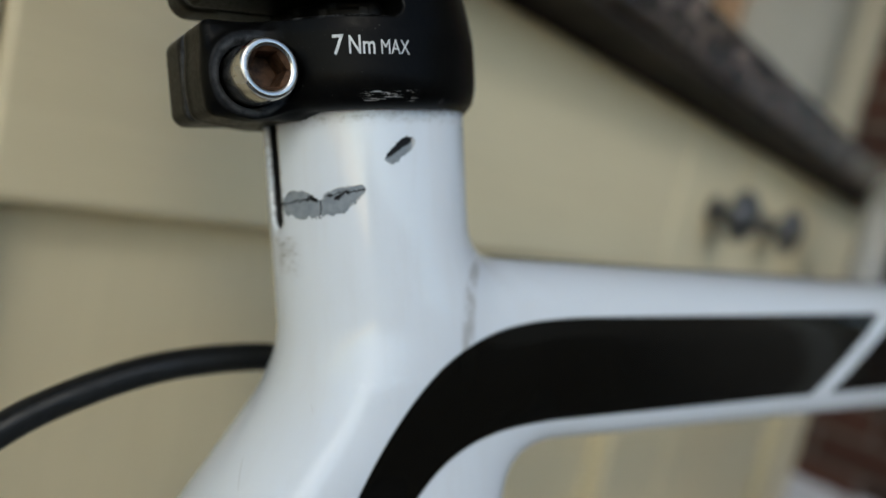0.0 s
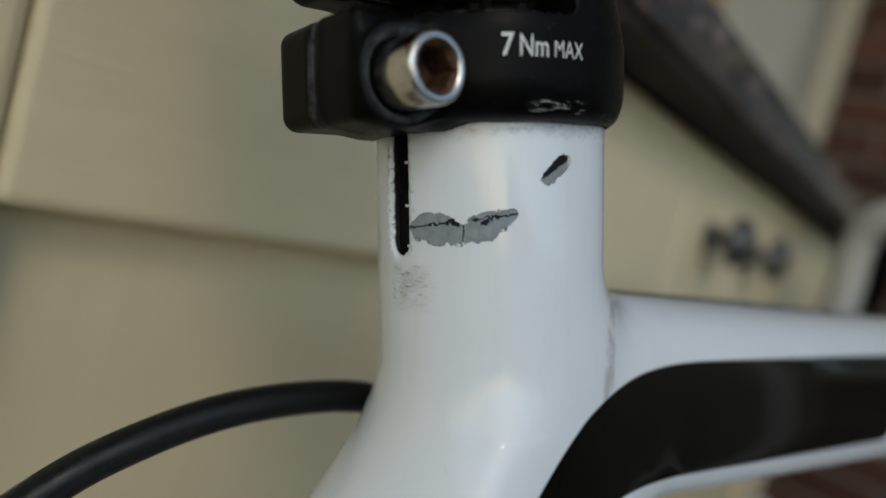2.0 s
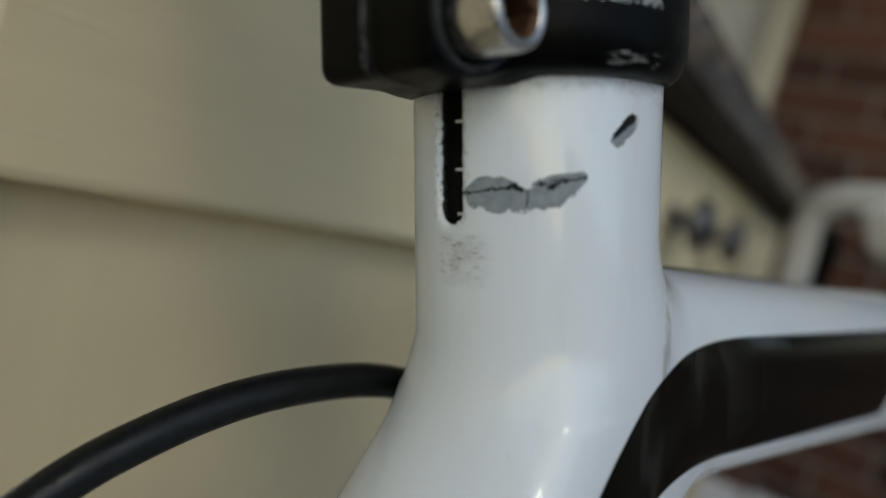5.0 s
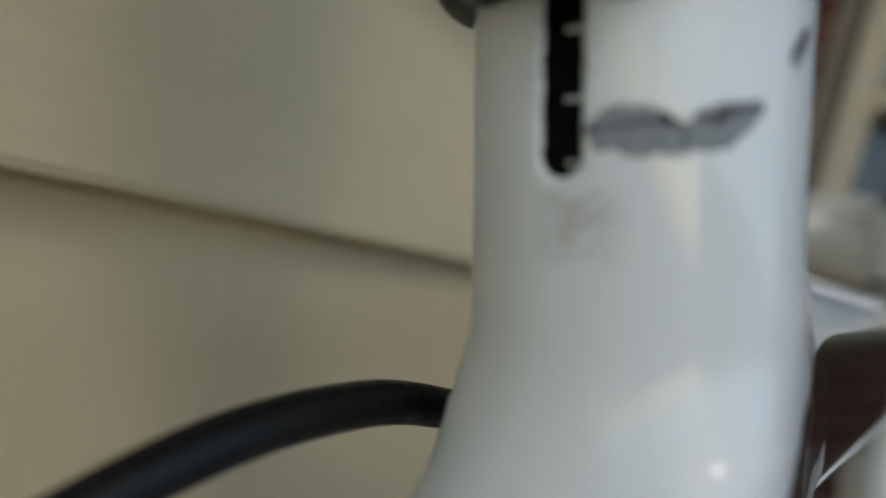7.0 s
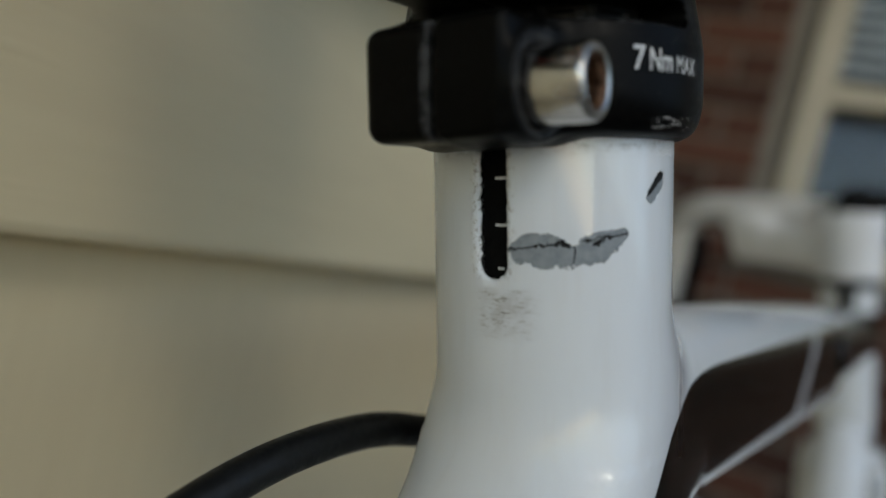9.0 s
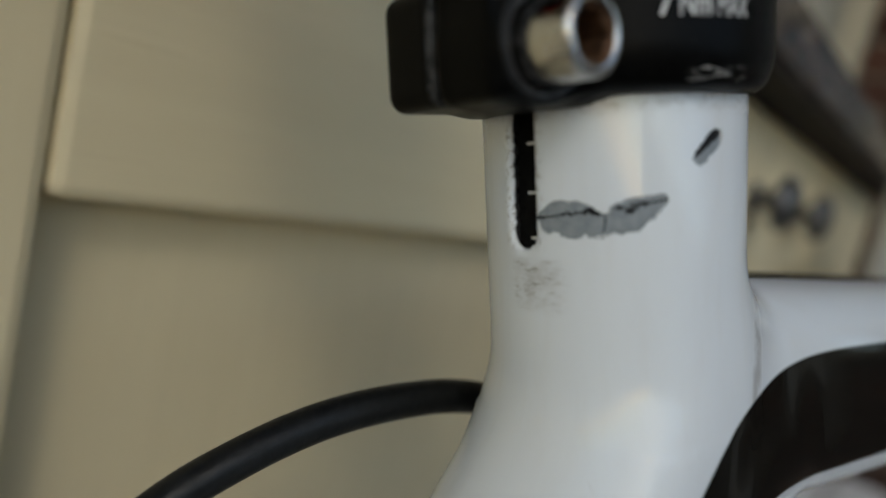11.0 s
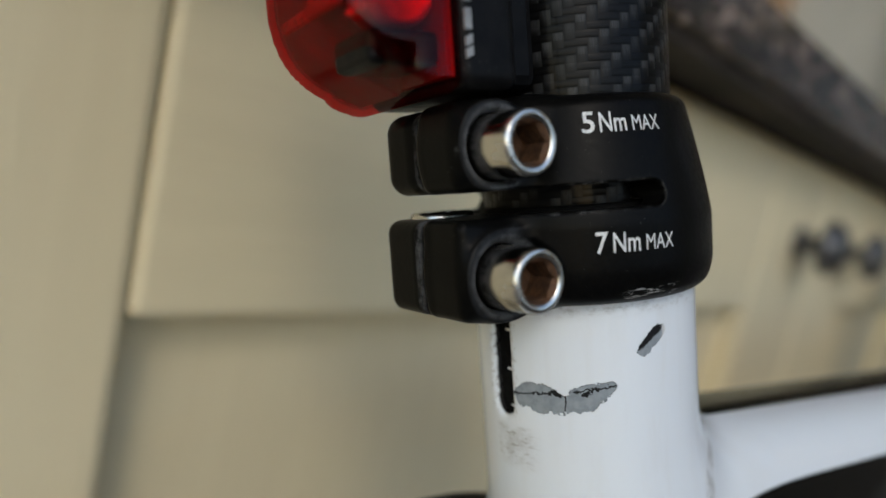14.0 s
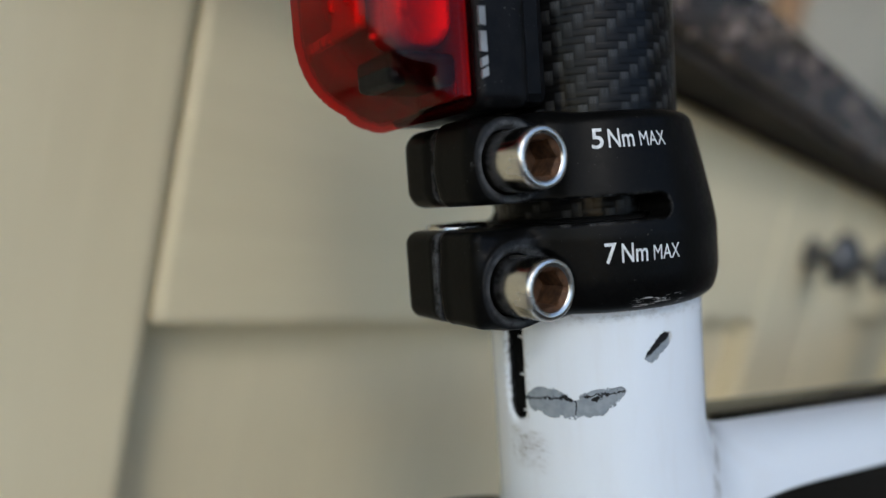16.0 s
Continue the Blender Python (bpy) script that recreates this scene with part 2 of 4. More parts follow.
def carbon():
    """Twill-woven carbon under clear lacquer, laid out on the tube's own coordinates."""
    k = Nodes("carbon_twill", 0.35, 0.0, 0.06, spec=0.08)
    u, v, _ = k.split(k.coords("UV"))
    iu, iv = k.math("FLOOR", u), k.math("FLOOR", v)
    fu, fv = k.math("FRACT", u), k.math("FRACT", v)
    warp = k.math("LESS_THAN", k.math("FLOORED_MODULO", k.math("ADD", iu, iv), 4.0), 2.0)
    pick = k.noise(1.0, 0, 0.5, k.join(iu, iv, 3.7))
    streak_a = k.noise(1.0, 3, 0.6, k.join(k.math("MULTIPLY", u, 9.0), k.math("MULTIPLY", v, 0.7), 0.0))
    streak_b = k.noise(1.0, 3, 0.6, k.join(k.math("MULTIPLY", u, 0.7), k.math("MULTIPLY", v, 9.0), 5.0))
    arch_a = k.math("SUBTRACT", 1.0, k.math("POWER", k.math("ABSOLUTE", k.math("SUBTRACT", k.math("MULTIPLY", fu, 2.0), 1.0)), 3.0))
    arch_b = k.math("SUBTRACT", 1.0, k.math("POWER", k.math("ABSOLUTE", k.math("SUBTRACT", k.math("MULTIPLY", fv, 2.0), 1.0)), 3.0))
    # each lengthwise tow rises from under its neighbour; the glint at its upper end is painted
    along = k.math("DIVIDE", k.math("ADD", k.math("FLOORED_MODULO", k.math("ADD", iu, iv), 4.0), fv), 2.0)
    tow_glint = k.math("MULTIPLY", k.ramp(along, 0.05, 0.85, 0.10, 1.0), k.ramp(along, 1.0, 0.9, 0.3, 1.0))
    lit = k.math("MULTIPLY", k.math("MULTIPLY", k.ramp(streak_a, 0.2, 0.7, 0.35, 1.0), arch_a), tow_glint)
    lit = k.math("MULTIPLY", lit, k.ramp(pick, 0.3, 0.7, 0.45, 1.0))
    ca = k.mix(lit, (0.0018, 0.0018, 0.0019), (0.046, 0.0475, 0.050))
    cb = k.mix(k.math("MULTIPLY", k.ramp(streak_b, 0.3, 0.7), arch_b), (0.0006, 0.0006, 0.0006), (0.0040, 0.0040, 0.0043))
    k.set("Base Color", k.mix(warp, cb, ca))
    k.set("Roughness", 0.34)
    k.bump(k.mix(warp, arch_b, arch_a), 0.25, 0.0003)
    k.b.inputs["Coat Roughness"].default_value = 0.05
    return k.m


M_CARBON = carbon()


def red_lens():
    """Thin moulded red plastic: clear tinted body under a glossy skin."""
    k = Nodes("red_lens_plastic")
    n = k.t.nodes
    clear, gloss, both, edge = n.new("ShaderNodeBsdfTransparent"), n.new("ShaderNodeBsdfGlossy"), n.new("ShaderNodeMixShader"), n.new("ShaderNodeLayerWeight")
    edge.inputs["Blend"].default_value = 0.5
    gloss.inputs["Roughness"].default_value = 0.06
    k.put(clear.inputs["Color"], k.mix(k.ramp(k.noise(70, 3), 0.35, 0.65), (0.76, 0.04, 0.05), (0.85, 0.055, 0.065)))
    k.put(both.inputs[0], k.math("ADD", 0.012, k.math("MULTIPLY", k.math("POWER", edge.outputs["Facing"], 4.0), 0.22)))
    k.put(both.inputs[1], clear.outputs[0])
    k.put(both.inputs[2], gloss.outputs[0])
    k.put(n["Material Output"].inputs["Surface"], both.outputs[0])
    return k.m


M_LENS = red_lens()
M_REFLECTOR = plain("silvered_reflector", (0.86, 0.84, 0.84), 0.3, 0.35, 0, 0.08, 300, 0.2)
M_DARK_RED = plain("dark_red_board", (0.34, 0.016, 0.02), 0.5)
M_RED_RIM = plain("moulded_red_edge", (0.55, 0.03, 0.035), 0.3, 0, 0, 0.3, 300, 0.2)
M_GLASS = Nodes("window_glass", 0.02, 0, 0, (0.8, 0.85, 0.88)).set("Transmission Weight", 1.0).set("IOR", 1.45).m


def frame_paint():
    """White gloss frame lacquer: a black band along the tube sides, chipped paint by the slot, rubbed-in grime, painted
    shade at the joints.
    Object coordinates: x forward, y to the far side, z along the seat tube, in metres."""
    k = Nodes("white_frame_lacquer", 0.22, 0.0, 0.8)
    k.b.inputs["Coat Roughness"].default_value = 0.025
    x, y, z = (k.math("MULTIPLY", c, 1000.0) for c in k.split(k.coords()))

    def smax(a, b, r):
        return k.math("SMOOTH_MAX", a, b, r)

    # the band turns from the seat tube onto the top tube
    upper = k.math("ADD", k.math("ADD", z, 20.3), k.math("MULTIPLY", x, 0.150))
    left = k.math("DIVIDE", k.math("SUBTRACT", k.math("ADD", k.math("MULTIPLY", k.math("ADD", z, 45.0), 0.55), -15.0), x), 1.11)
    outer = smax(upper, left, 41.0)
    lower = k.math("ADD", k.math("ADD", z, 37.8), k.math("MULTIPLY", x, 0.178))
    left_in = k.math("DIVIDE", k.math("SUBTRACT", k.math("ADD", k.math("MULTIPLY", k.math("ADD", z, 47.0), 0.48), -6.0), x), 1.11)
    inner = smax(lower, left_in, 28.0)
    slant = k.math("ADD", x, k.math("MULTIPLY", k.math("ADD", z, 43.7), -2.85))
    gap = k.math("MULTIPLY", k.ramp(slant, 156.0, 157.0), k.ramp(slant, 173.0, 172.0))
    band = k.math("MULTIPLY", k.ramp(outer, 0.3, -0.3), k.ramp(inner, -0.3, 0.3))
    band = k.math("MULTIPLY", band, k.math("SUBTRACT", 1.0, gap))
    stripe = k.math("MULTIPLY", k.ramp(k.math("ABSOLUTE", y), 6.0, 5.6), k.math("MULTIPLY", k.ramp(x, 16.0, 17.0), k.ramp(k.math("ADD", k.math("ADD", z, 15.5), k.math("MULTIPLY", x, 0.158)), -0.5, 0.5)))
    band = k.math("MAXIMUM", band, stripe)

    # coordinates rolled out round the seat tube: arc from the slot, height
    arc = k.math("MULTIPLY", k.math("ARCTAN2", k.math("MULTIPLY", y, -1.0), k.math("MULTIPLY", x, -1.0)), 15.9)
    wob = k.math("MULTIPLY", k.math("SUBTRACT", k.noise(1.0, 4, 0.65, k.join(k.math("MULTIPLY", arc, 0.9), k.math("MULTIPLY", z, 0.9), 0.0)), 0.5), 1.15)
    wob_fine = k.math("MULTIPLY", k.math("SUBTRACT", k.noise(1.0, 3, 0.6, k.join(k.math("MULTIPLY", arc, 2.6), k.math("MULTIPLY", z, 2.6), 2.0)), 0.5), 0.7)

    cells = k.t.nodes.new("ShaderNodeTexVoronoi")
    k.put(cells.inputs["Vector"], k.join(k.math("MULTIPLY", arc, 0.45), k.math("MULTIPLY", z, 0.45), 5.0))
    cells.inputs["Scale"].default_value = 1.0
    scallop = k.math("MULTIPLY", k.math("SUBTRACT", cells.outputs["Distance"], 0.45), 0.9)

    def blob(ca, ch, ra, rh, turn):
        c, s = math.cos(radians(turn)), math.sin(radians(turn))
        da, dh = k.math("SUBTRACT", arc, ca), k.math("SUBTRACT", z, ch)
        p = k.math("DIVIDE", k.math("ADD", k.math("MULTIPLY", da, c), k.math("MULTIPLY", dh, s)), ra)
        q = k.math("DIVIDE", k.math("SUBTRACT", k.math("MULTIPLY", dh, c), k.math("MULTIPLY", da, s)), rh)
        r = k.math("SQRT", k.math("ADD", k.math("MULTIPLY", p, p), k.math("MULTIPLY", q, q)))
        return k.math("MULTIPLY", k.math("SUBTRACT", r, 1.0), min(ra, rh))

    chip = k.math("MINIMUM", blob(6.0, -2.5, 4.1, 1.98, -4), blob(12.2, -2.15, 3.5, 1.75, 24))
    chip = k.math("MINIMUM", chip, blob(14.6, -0.85, 1.6, 0.62, 8))
    chip = k.math("MINIMUM", chip, blob(3.0, -2.2, 1.5, 0.62, 12))
    chip = k.math("ADD", k.math("ADD", chip, scallop), k.math("ADD", k.math("MULTIPLY", wob, 0.7), wob_fine))
    dot = k.math("MINIMUM", blob(22.0, 4.75, 2.5, 1.15, 33), blob(20.6, 3.5, 1.3, 0.8, 10))
    dot = k.math("ADD", k.math("ADD", dot, k.math("MULTIPLY", scallop, 0.5)), k.math("ADD", k.math("MULTIPLY", wob, 0.5), wob_fine))
    rim = k.math("MINIMUM", chip, dot)
    bare = k.ramp(rim, 0.05, -0.05)
    crack_line = k.math("ADD", k.math("ADD", z, 1.65), k.math("ADD", k.math("MULTIPLY", wob, 1.9), k.math("MULTIPLY", k.math("SUBTRACT", arc, 8.0), -0.11)))
    crack = k.math("MULTIPLY", k.ramp(k.math("ABSOLUTE", crack_line), 0.17, 0.09), k.ramp(chip, 0.0, -0.12))
    fork = k.math("ABSOLUTE", k.math("ADD", k.math("SUBTRACT", arc, 9.7), k.math("MULTIPLY", wob, 0.9)))
    fork = k.math("MULTIPLY", k.ramp(fork, 0.12, 0.06), k.math("MULTIPLY", k.ramp(z, -1.7, -1.9), k.ramp(chip, 0.0, -0.12)))
    crack = k.math("MAXIMUM", crack, fork)
    lost = k.math("MINIMUM", blob(8.9, -1.75, 0.75, 0.42, -8), blob(12.4, -1.65, 0.6, 0.34, 24))
    crack = k.math("MAXIMUM", crack, k.ramp(k.math("ADD", lost, wob_fine), 0.04, -0.04))
    flake = k.math("MULTIPLY", k.ramp(k.noise(1.0, 2, 0.5, k.join(k.math("MULTIPLY", arc, 1.1), k.math("MULTIPLY", z, 1.6), 9.0)), 0.66, 0.69), k.ramp(k.math("ABSOLUTE", crack_line), 0.5, 0.35))
    crack = k.math("MAXIMUM", crack, k.math("MULTIPLY", flake, bare))
    dot_dark = k.math("MULTIPLY", k.ramp(dot, 0.0, -0.1), k.ramp(k.math("SUBTRACT", z, k.math("ADD", k.math("ADD", 4.75, wob), k.math("MULTIPLY", k.math("SUBTRACT", arc, 22.1), 0.6))), -0.15, 0.15))
    dot_dark = k.math("MULTIPLY", dot_dark, k.ramp(arc, 24.0, 23.6))
    crack = k.math("MAXIMUM", crack, dot_dark)
    primer = k.mix(k.ramp(k.noise(900, 4, 0.6), 0.3, 0.7), (0.20, 0.226, 0.252), (0.26, 0.29, 0.32))
    primer = k.mix(crack, primer, (0.012, 0.012, 0.013))
    primer = k.mix(k.math("MULTIPLY", k.ramp(arc, 23.5, 24.0), k.ramp(dot, 0.1, 0.0)), primer, (0.52, 0.52, 0.52))

    # dirt rubbed in below the slot; dirt and painted shade along the collar
    smear = k.math("MULTIPLY", k.ramp(k.math("ABSOLUTE", k.math("SUBTRACT", arc, 1.6)), 5.2, 1.2), k.math("MULTIPLY", k.ramp(z, -13.8, -11.0), k.ramp(z, -6.4, -8.0)))
    specks = k.ramp(k.noise(1.0, 6, 0.75, k.join(k.math("MULTIPLY", arc, 0.5), k.math("MULTIPLY", z, 1.9), 1.0)), 0.50, 0.66)
    haze = k.ramp(k.noise(1.0, 3, 0.6, k.join(k.math("MULTIPLY", arc, 0.5), k.math("MULTIPLY", z, 0.5), 6.0)), 0.3, 0.7, 0.06, 0.30)
    dirt_and_shade = k.math("MULTIPLY", smear, k.math("ADD", k.math("MULTIPLY", specks, 0.55), haze))
    lip = k.math("MULTIPLY", k.ramp(z, 7.6, 9.6), k.ramp(k.noise(1.0, 5, 0.7, k.join(k.math("MULTIPLY", arc, 0.6), z, 4.0)), 0.4, 0.75, 0.0, 0.5))
    dirt_and_shade = k.math("MAXIMUM", dirt_and_shade, lip)
    # shade in the groove where the top tube joins, put into the colour
    from_axis = k.math("SQRT", k.math("ADD", k.math("MULTIPLY", x, x), k.math("MULTIPLY", y, y)))
    crease_shade = k.math("MULTIPLY", k.ramp(from_axis, 16.5, 17.0), k.ramp(from_axis, 17.9, 17.3))
    crease_shade = k.math("MULTIPLY", crease_shade, k.math("MULTIPLY", k.ramp(x, 3.0, 6.0), k.math("MULTIPLY", k.ramp(z, -33.0, -27.0), k.ramp(z, -11.0, -14.0))))
    crease_shade = k.math("MULTIPLY", crease_shade, k.ramp(k.noise(1.0, 4, 0.6, k.join(k.math("MULTIPLY", arc, 0.4), k.math("MULTIPLY", z, 0.25), 13.0)), 0.3, 0.65, 0.08, 0.45))
    dirt_and_shade = k.math("MAXIMUM", dirt_and_shade, crease_shade)
    edge_dust = k.math("MULTIPLY", k.ramp(k.math("ABSOLUTE", arc), 3.4, 2.1), k.ramp(k.noise(1.0, 5, 0.7, k.join(k.math("MULTIPLY", arc, 2.0), k.math("MULTIPLY", z, 1.1), 8.0)), 0.5, 0.62, 0.0, 0.55))
    dirt_and_shade = k.math("MAXIMUM", dirt_and_shade, k.math("MULTIPLY", edge_dust, k.ramp(z, -6.5, -5.0)))

    white = k.mix(k.noise(9, 3), (0.665, 0.71, 0.765), (0.705, 0.75, 0.805))
    # faint vertical grime and a few fine scratches
    runs = k.noise(1.0, 4, 0.6, k.join(k.math("MULTIPLY", arc, 0.28), k.math("MULTIPLY", z, 0.05), 3.0))
    white = k.mix(k.ramp(runs, 0.45, 0.75, 0.0, 0.13), white, (0.52, 0.49, 0.45))
    scr = k.ramp(k.noise(1.0, 2, 0.4, k.join(k.math("MULTIPLY", k.math("ADD", arc, k.math("MULTIPLY", z, 0.5)), 2.2), k.math("MULTIPLY", z, 0.12), 11.0)), 0.76, 0.78, 0.0, 0.25)
    white = k.mix(scr, white, (0.30, 0.29, 0.28))
    col = k.mix(dirt_and_shade, white, (0.12, 0.088, 0.056))
    col = k.mix(band, col, k.mix(k.noise(70, 3), (0.003, 0.0028, 0.0023), (0.006, 0.0056, 0.0046)))
    # near-black on the inner walls of the slot
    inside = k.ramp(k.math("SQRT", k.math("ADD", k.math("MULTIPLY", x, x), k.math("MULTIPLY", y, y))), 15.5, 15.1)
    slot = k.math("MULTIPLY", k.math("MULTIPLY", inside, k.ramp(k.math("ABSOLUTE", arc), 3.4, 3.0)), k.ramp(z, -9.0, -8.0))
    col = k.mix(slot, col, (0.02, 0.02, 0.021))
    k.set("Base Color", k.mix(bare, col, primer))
    k.set("Roughness", k.math("MAXIMUM", k.math("MULTIPLY", bare, 0.55), k.math("ADD", 0.26, k.math("MULTIPLY", dirt_and_shade, 0.4))))
    k.set("Coat Weight", k.math("MULTIPLY", k.math("SUBTRACT", 1.0, bare), k.math("SUBTRACT", 0.9, k.math("MULTIPLY", band, 0.55))))
    k.set("Specular IOR Level", k.math("SUBTRACT", 0.08, k.math("MULTIPLY", band, 0.04)))
    k.bump(k.math("ADD", k.ramp(rim, -0.12, 0.04), k.math("MULTIPLY", k.noise(40, 2), 0.02)), 0.7, 0.00025)
    return k.m


M_FRAME = frame_paint()

# ---------------------------------------------------------------- mesh helpers
PLACED = {}


def thing(name, at, label, category, group="", kind=""):
    """An Empty at a thing's base."""
    ob = new(name)
    ob.empty_display_size = 0.05
    ob.matrix_basis = Matrix.Translation(at)
    PLACED[ob] = ob.matrix_basis.copy()
    return tagged(ob, label, category, group, kind)


def link_mesh(name, me, material, parent=None, label="", m=None, smooth=True):
    ob = new(name, me)
    me.materials.append(material)
    m = m if m is not None else Matrix.Identity(4)
    if parent is not None:
        ob.parent = parent
        ob.matrix_parent_inverse = PLACED[parent].inverted()
    ob.matrix_basis = m
    PLACED[ob] = m
    if smooth:
        me.polygons.foreach_set("use_smooth", [True] * len(me.polygons))
    return tagged(ob, label)


def part(name, bm, material, parent=None, label="", m=None, smooth=False):
    me = bpy.data.meshes.new(name)
    bmesh.ops.recalc_face_normals(bm, faces=bm.faces)
    bm.to_mesh(me)
    bm.free()
    return link_mesh(name, me, material, parent, label, m, smooth)


def box(lo, hi, bevel=0.0, segments=2, bm=None):
    bm = bm or bmesh.new()
    c = [(a + b) / 2 for a, b in zip(lo, hi)]
    s = [b - a for a, b in zip(lo, hi)]
    made = bmesh.ops.create_cube(bm, size=1, matrix=Matrix.Translation(c) @ Matrix.Diagonal((*s, 1)))["verts"]
    if bevel:
        edges = list({e for v in made for e in v.link_edges})
        bmesh.ops.bevel(bm, geom=edges, offset=bevel, segments=segments, affect="EDGES", profile=0.5)
    return bm


def lathe(profile, n=32, m=None, bm=None):
    """A solid of revolution round local z from (radius, height) pairs."""
    bm = bm or bmesh.new()
    m = m or Matrix.Identity(4)
    rings = []
    for r, h in profile:
        if r < 1e-6:
            rings.append([bm.verts.new(m @ Vector((0, 0, h)))])
        else:
            rings.append([bm.verts.new(m @ Vector((r * math.cos(2 * math.pi * i / n), r * math.sin(2 * math.pi * i / n), h))) for i in range(n)])
    for a, b in zip(rings, rings[1:]):
        for i in range(n):
            j = (i + 1) % n
            if len(a) == 1 and len(b) > 1:
                bm.faces.new((a[0], b[i], b[j]))
            elif len(b) == 1 and len(a) > 1:
                bm.faces.new((a[i], a[j], b[0]))
            elif len(a) > 1:
                bm.faces.new((a[i], a[j], b[j], b[i]))
    return bm


def sweep(points, radius, n=16, bm=None, steps=8):
    """A round tube along a smooth curve through the points; radius may vary point by point."""
    bm = bm or bmesh.new()
    pts = [Vector(p) for p in points]
    rad = radius if isinstance(radius, (list, tuple)) else [radius] * len(pts)
    path = []
    for i in range(len(pts) - 1):
        a, b = pts[max(0, i - 1)], pts[i]
        c, d = pts[i + 1], pts[min(len(pts) - 1, i + 2)]
        for s in range(steps):
            t = s / steps
            q = 0.5 * ((2 * b) + (c - a) * t + (2 * a - 5 * b + 4 * c - d) * t * t + (3 * b - a - 3 * c + d) * t ** 3)
            path.append((q, rad[i] + (rad[i + 1] - rad[i]) * t))
    path.append((pts[-1], rad[-1]))
    side = None
    rings = []
    for i, (q, r) in enumerate(path):
        ahead = (path[min(i + 1, len(path) - 1)][0] - path[max(i - 1, 0)][0]).normalized()
        if side is None:
            side = ahead.orthogonal().normalized()
        side = (side - ahead * side.dot(ahead)).normalized()
        up = ahead.cross(side)
        rings.append([bm.verts.new(q + r * (math.cos(2 * math.pi * k / n) * side + math.sin(2 * math.pi * k / n) * up)) for k in range(n)])
    for a, b in zip(rings, rings[1:]):
        for k in range(n):
            bm.faces.new((a[k], a[(k + 1) % n], b[(k + 1) % n], b[k]))
    bm.faces.new(rings[0][::-1])
    bm.faces.new(rings[-1])
    return bm


def solid(name, field, lo, hi, step, scale=0.001):
    """A mesh of the surface where a distance field is nought. Millimetres in, metres out."""
    axes = [np.arange(a, b + step, step, dtype=np.float32) for a, b in zip(lo, hi)]
    g = field(axes[0][:, None, None], axes[1][None, :, None], axes[2][None, None, :]).astype(np.float32)
    g = np.broadcast_to(g, tuple(len(a) for a in axes))
    neg = g < 0
    cnt = np.zeros(tuple(n - 1 for n in g.shape), np.uint8)
    corners = [(i, j, k) for i in (0, 1) for j in (0, 1) for k in (0, 1)]
    nx, ny, nz = cnt.shape
    for i, j, k in corners:
        cnt += neg[i:i + nx, j:j + ny, k:k + nz]
    cells = np.argwhere((cnt > 0) & (cnt < 8))
    vals = np.stack([g[cells[:, 0] + i, cells[:, 1] + j, cells[:, 2] + k] for i, j, k in corners], 1)
    offs = np.array(corners, np.float32)
    acc, num = np.zeros((len(cells), 3), np.float32), np.zeros(len(cells), np.float32)
    for p in range(8):
        for q in range(p + 1, 8):
            if np.abs(offs[p] - offs[q]).sum() != 1:
                continue
            a, b = vals[:, p], vals[:, q]
            cut = (a < 0) != (b < 0)
            t = np.where(cut, a / np.where(cut, a - b, 1), 0)
            acc += np.where(cut[:, None], offs[p] + t[:, None] * (offs[q] - offs[p]), 0)
            num += cut
    pos = np.array(lo, np.float32) + (cells + acc / num[:, None]) * step
    for _ in range(2):
        x, y, z = (pos[:, i] for i in range(3))
        d = field(x, y, z)
        e = 0.05
        grad = np.stack([(field(x + e, y, z) - d) / e, (field(x, y + e, z) - d) / e, (field(x, y, z + e) - d) / e], 1)
        n2 = np.maximum((grad ** 2).sum(1), 0.25)
        pos = pos - np.clip(d / n2, -0.4 * step, 0.4 * step)[:, None] * grad
    vid = np.full(cnt.shape, -1, np.int32)
    vid[tuple(cells.T)] = np.arange(len(cells))
    faces = []
    for ax in range(3):
        a = [slice(None)] * 3
        b = [slice(None)] * 3
        a[ax], b[ax] = slice(0, -1), slice(1, None)
        change = neg[tuple(a)] != neg[tuple(b)]
        idx = np.argwhere(change)
        o1, o2 = (ax + 1) % 3, (ax + 2) % 3
        ok = (idx[:, o1] > 0) & (idx[:, o2] > 0) & (idx[:, o1] < g.shape[o1] - 1) & (idx[:, o2] < g.shape[o2] - 1)
        idx = idx[ok]
        inward = neg[tuple(a)][tuple(idx.T)]
        quad = []
        for da, db in ((0, 0), (1, 0), (1, 1), (0, 1)):
            c = idx.copy()
            c[:, o1] -= da
            c[:, o2] -= db
            quad.append(vid[tuple(c.T)])
        quad = np.stack(quad, 1)
        quad[~inward] = quad[~inward][:, ::-1]
        faces.append(quad[(quad >= 0).all(1)])
    faces = np.concatenate(faces)
    me = bpy.data.meshes.new(name)
    me.from_pydata((pos * scale).tolist(), [], faces.tolist())
    me.update()
    return me


def smin(a, b, k):
    h = np.clip(0.5 + 0.5 * (b - a) / k, 0, 1)
    return b + (a - b) * h - k * h * (1 - h)


def cone(x, y, z, p, q, ra, rb, flat=1.0):
    """Distance to a tapered bar from p to q; flat squeezes it sideways."""
    p, q = np.array(p, float), np.array(q, float)
    v = q - p
    t = np.clip(((x - p[0]) * v[0] + (y - p[1]) * v[1] + (z - p[2]) * v[2]) / (v @ v), 0, 1)
    return np.sqrt((x - p[0] - t * v[0]) ** 2 + ((y - p[1] - t * v[1]) * flat) ** 2 + (z - p[2] - t * v[2]) ** 2) - (ra + (rb - ra) * t)


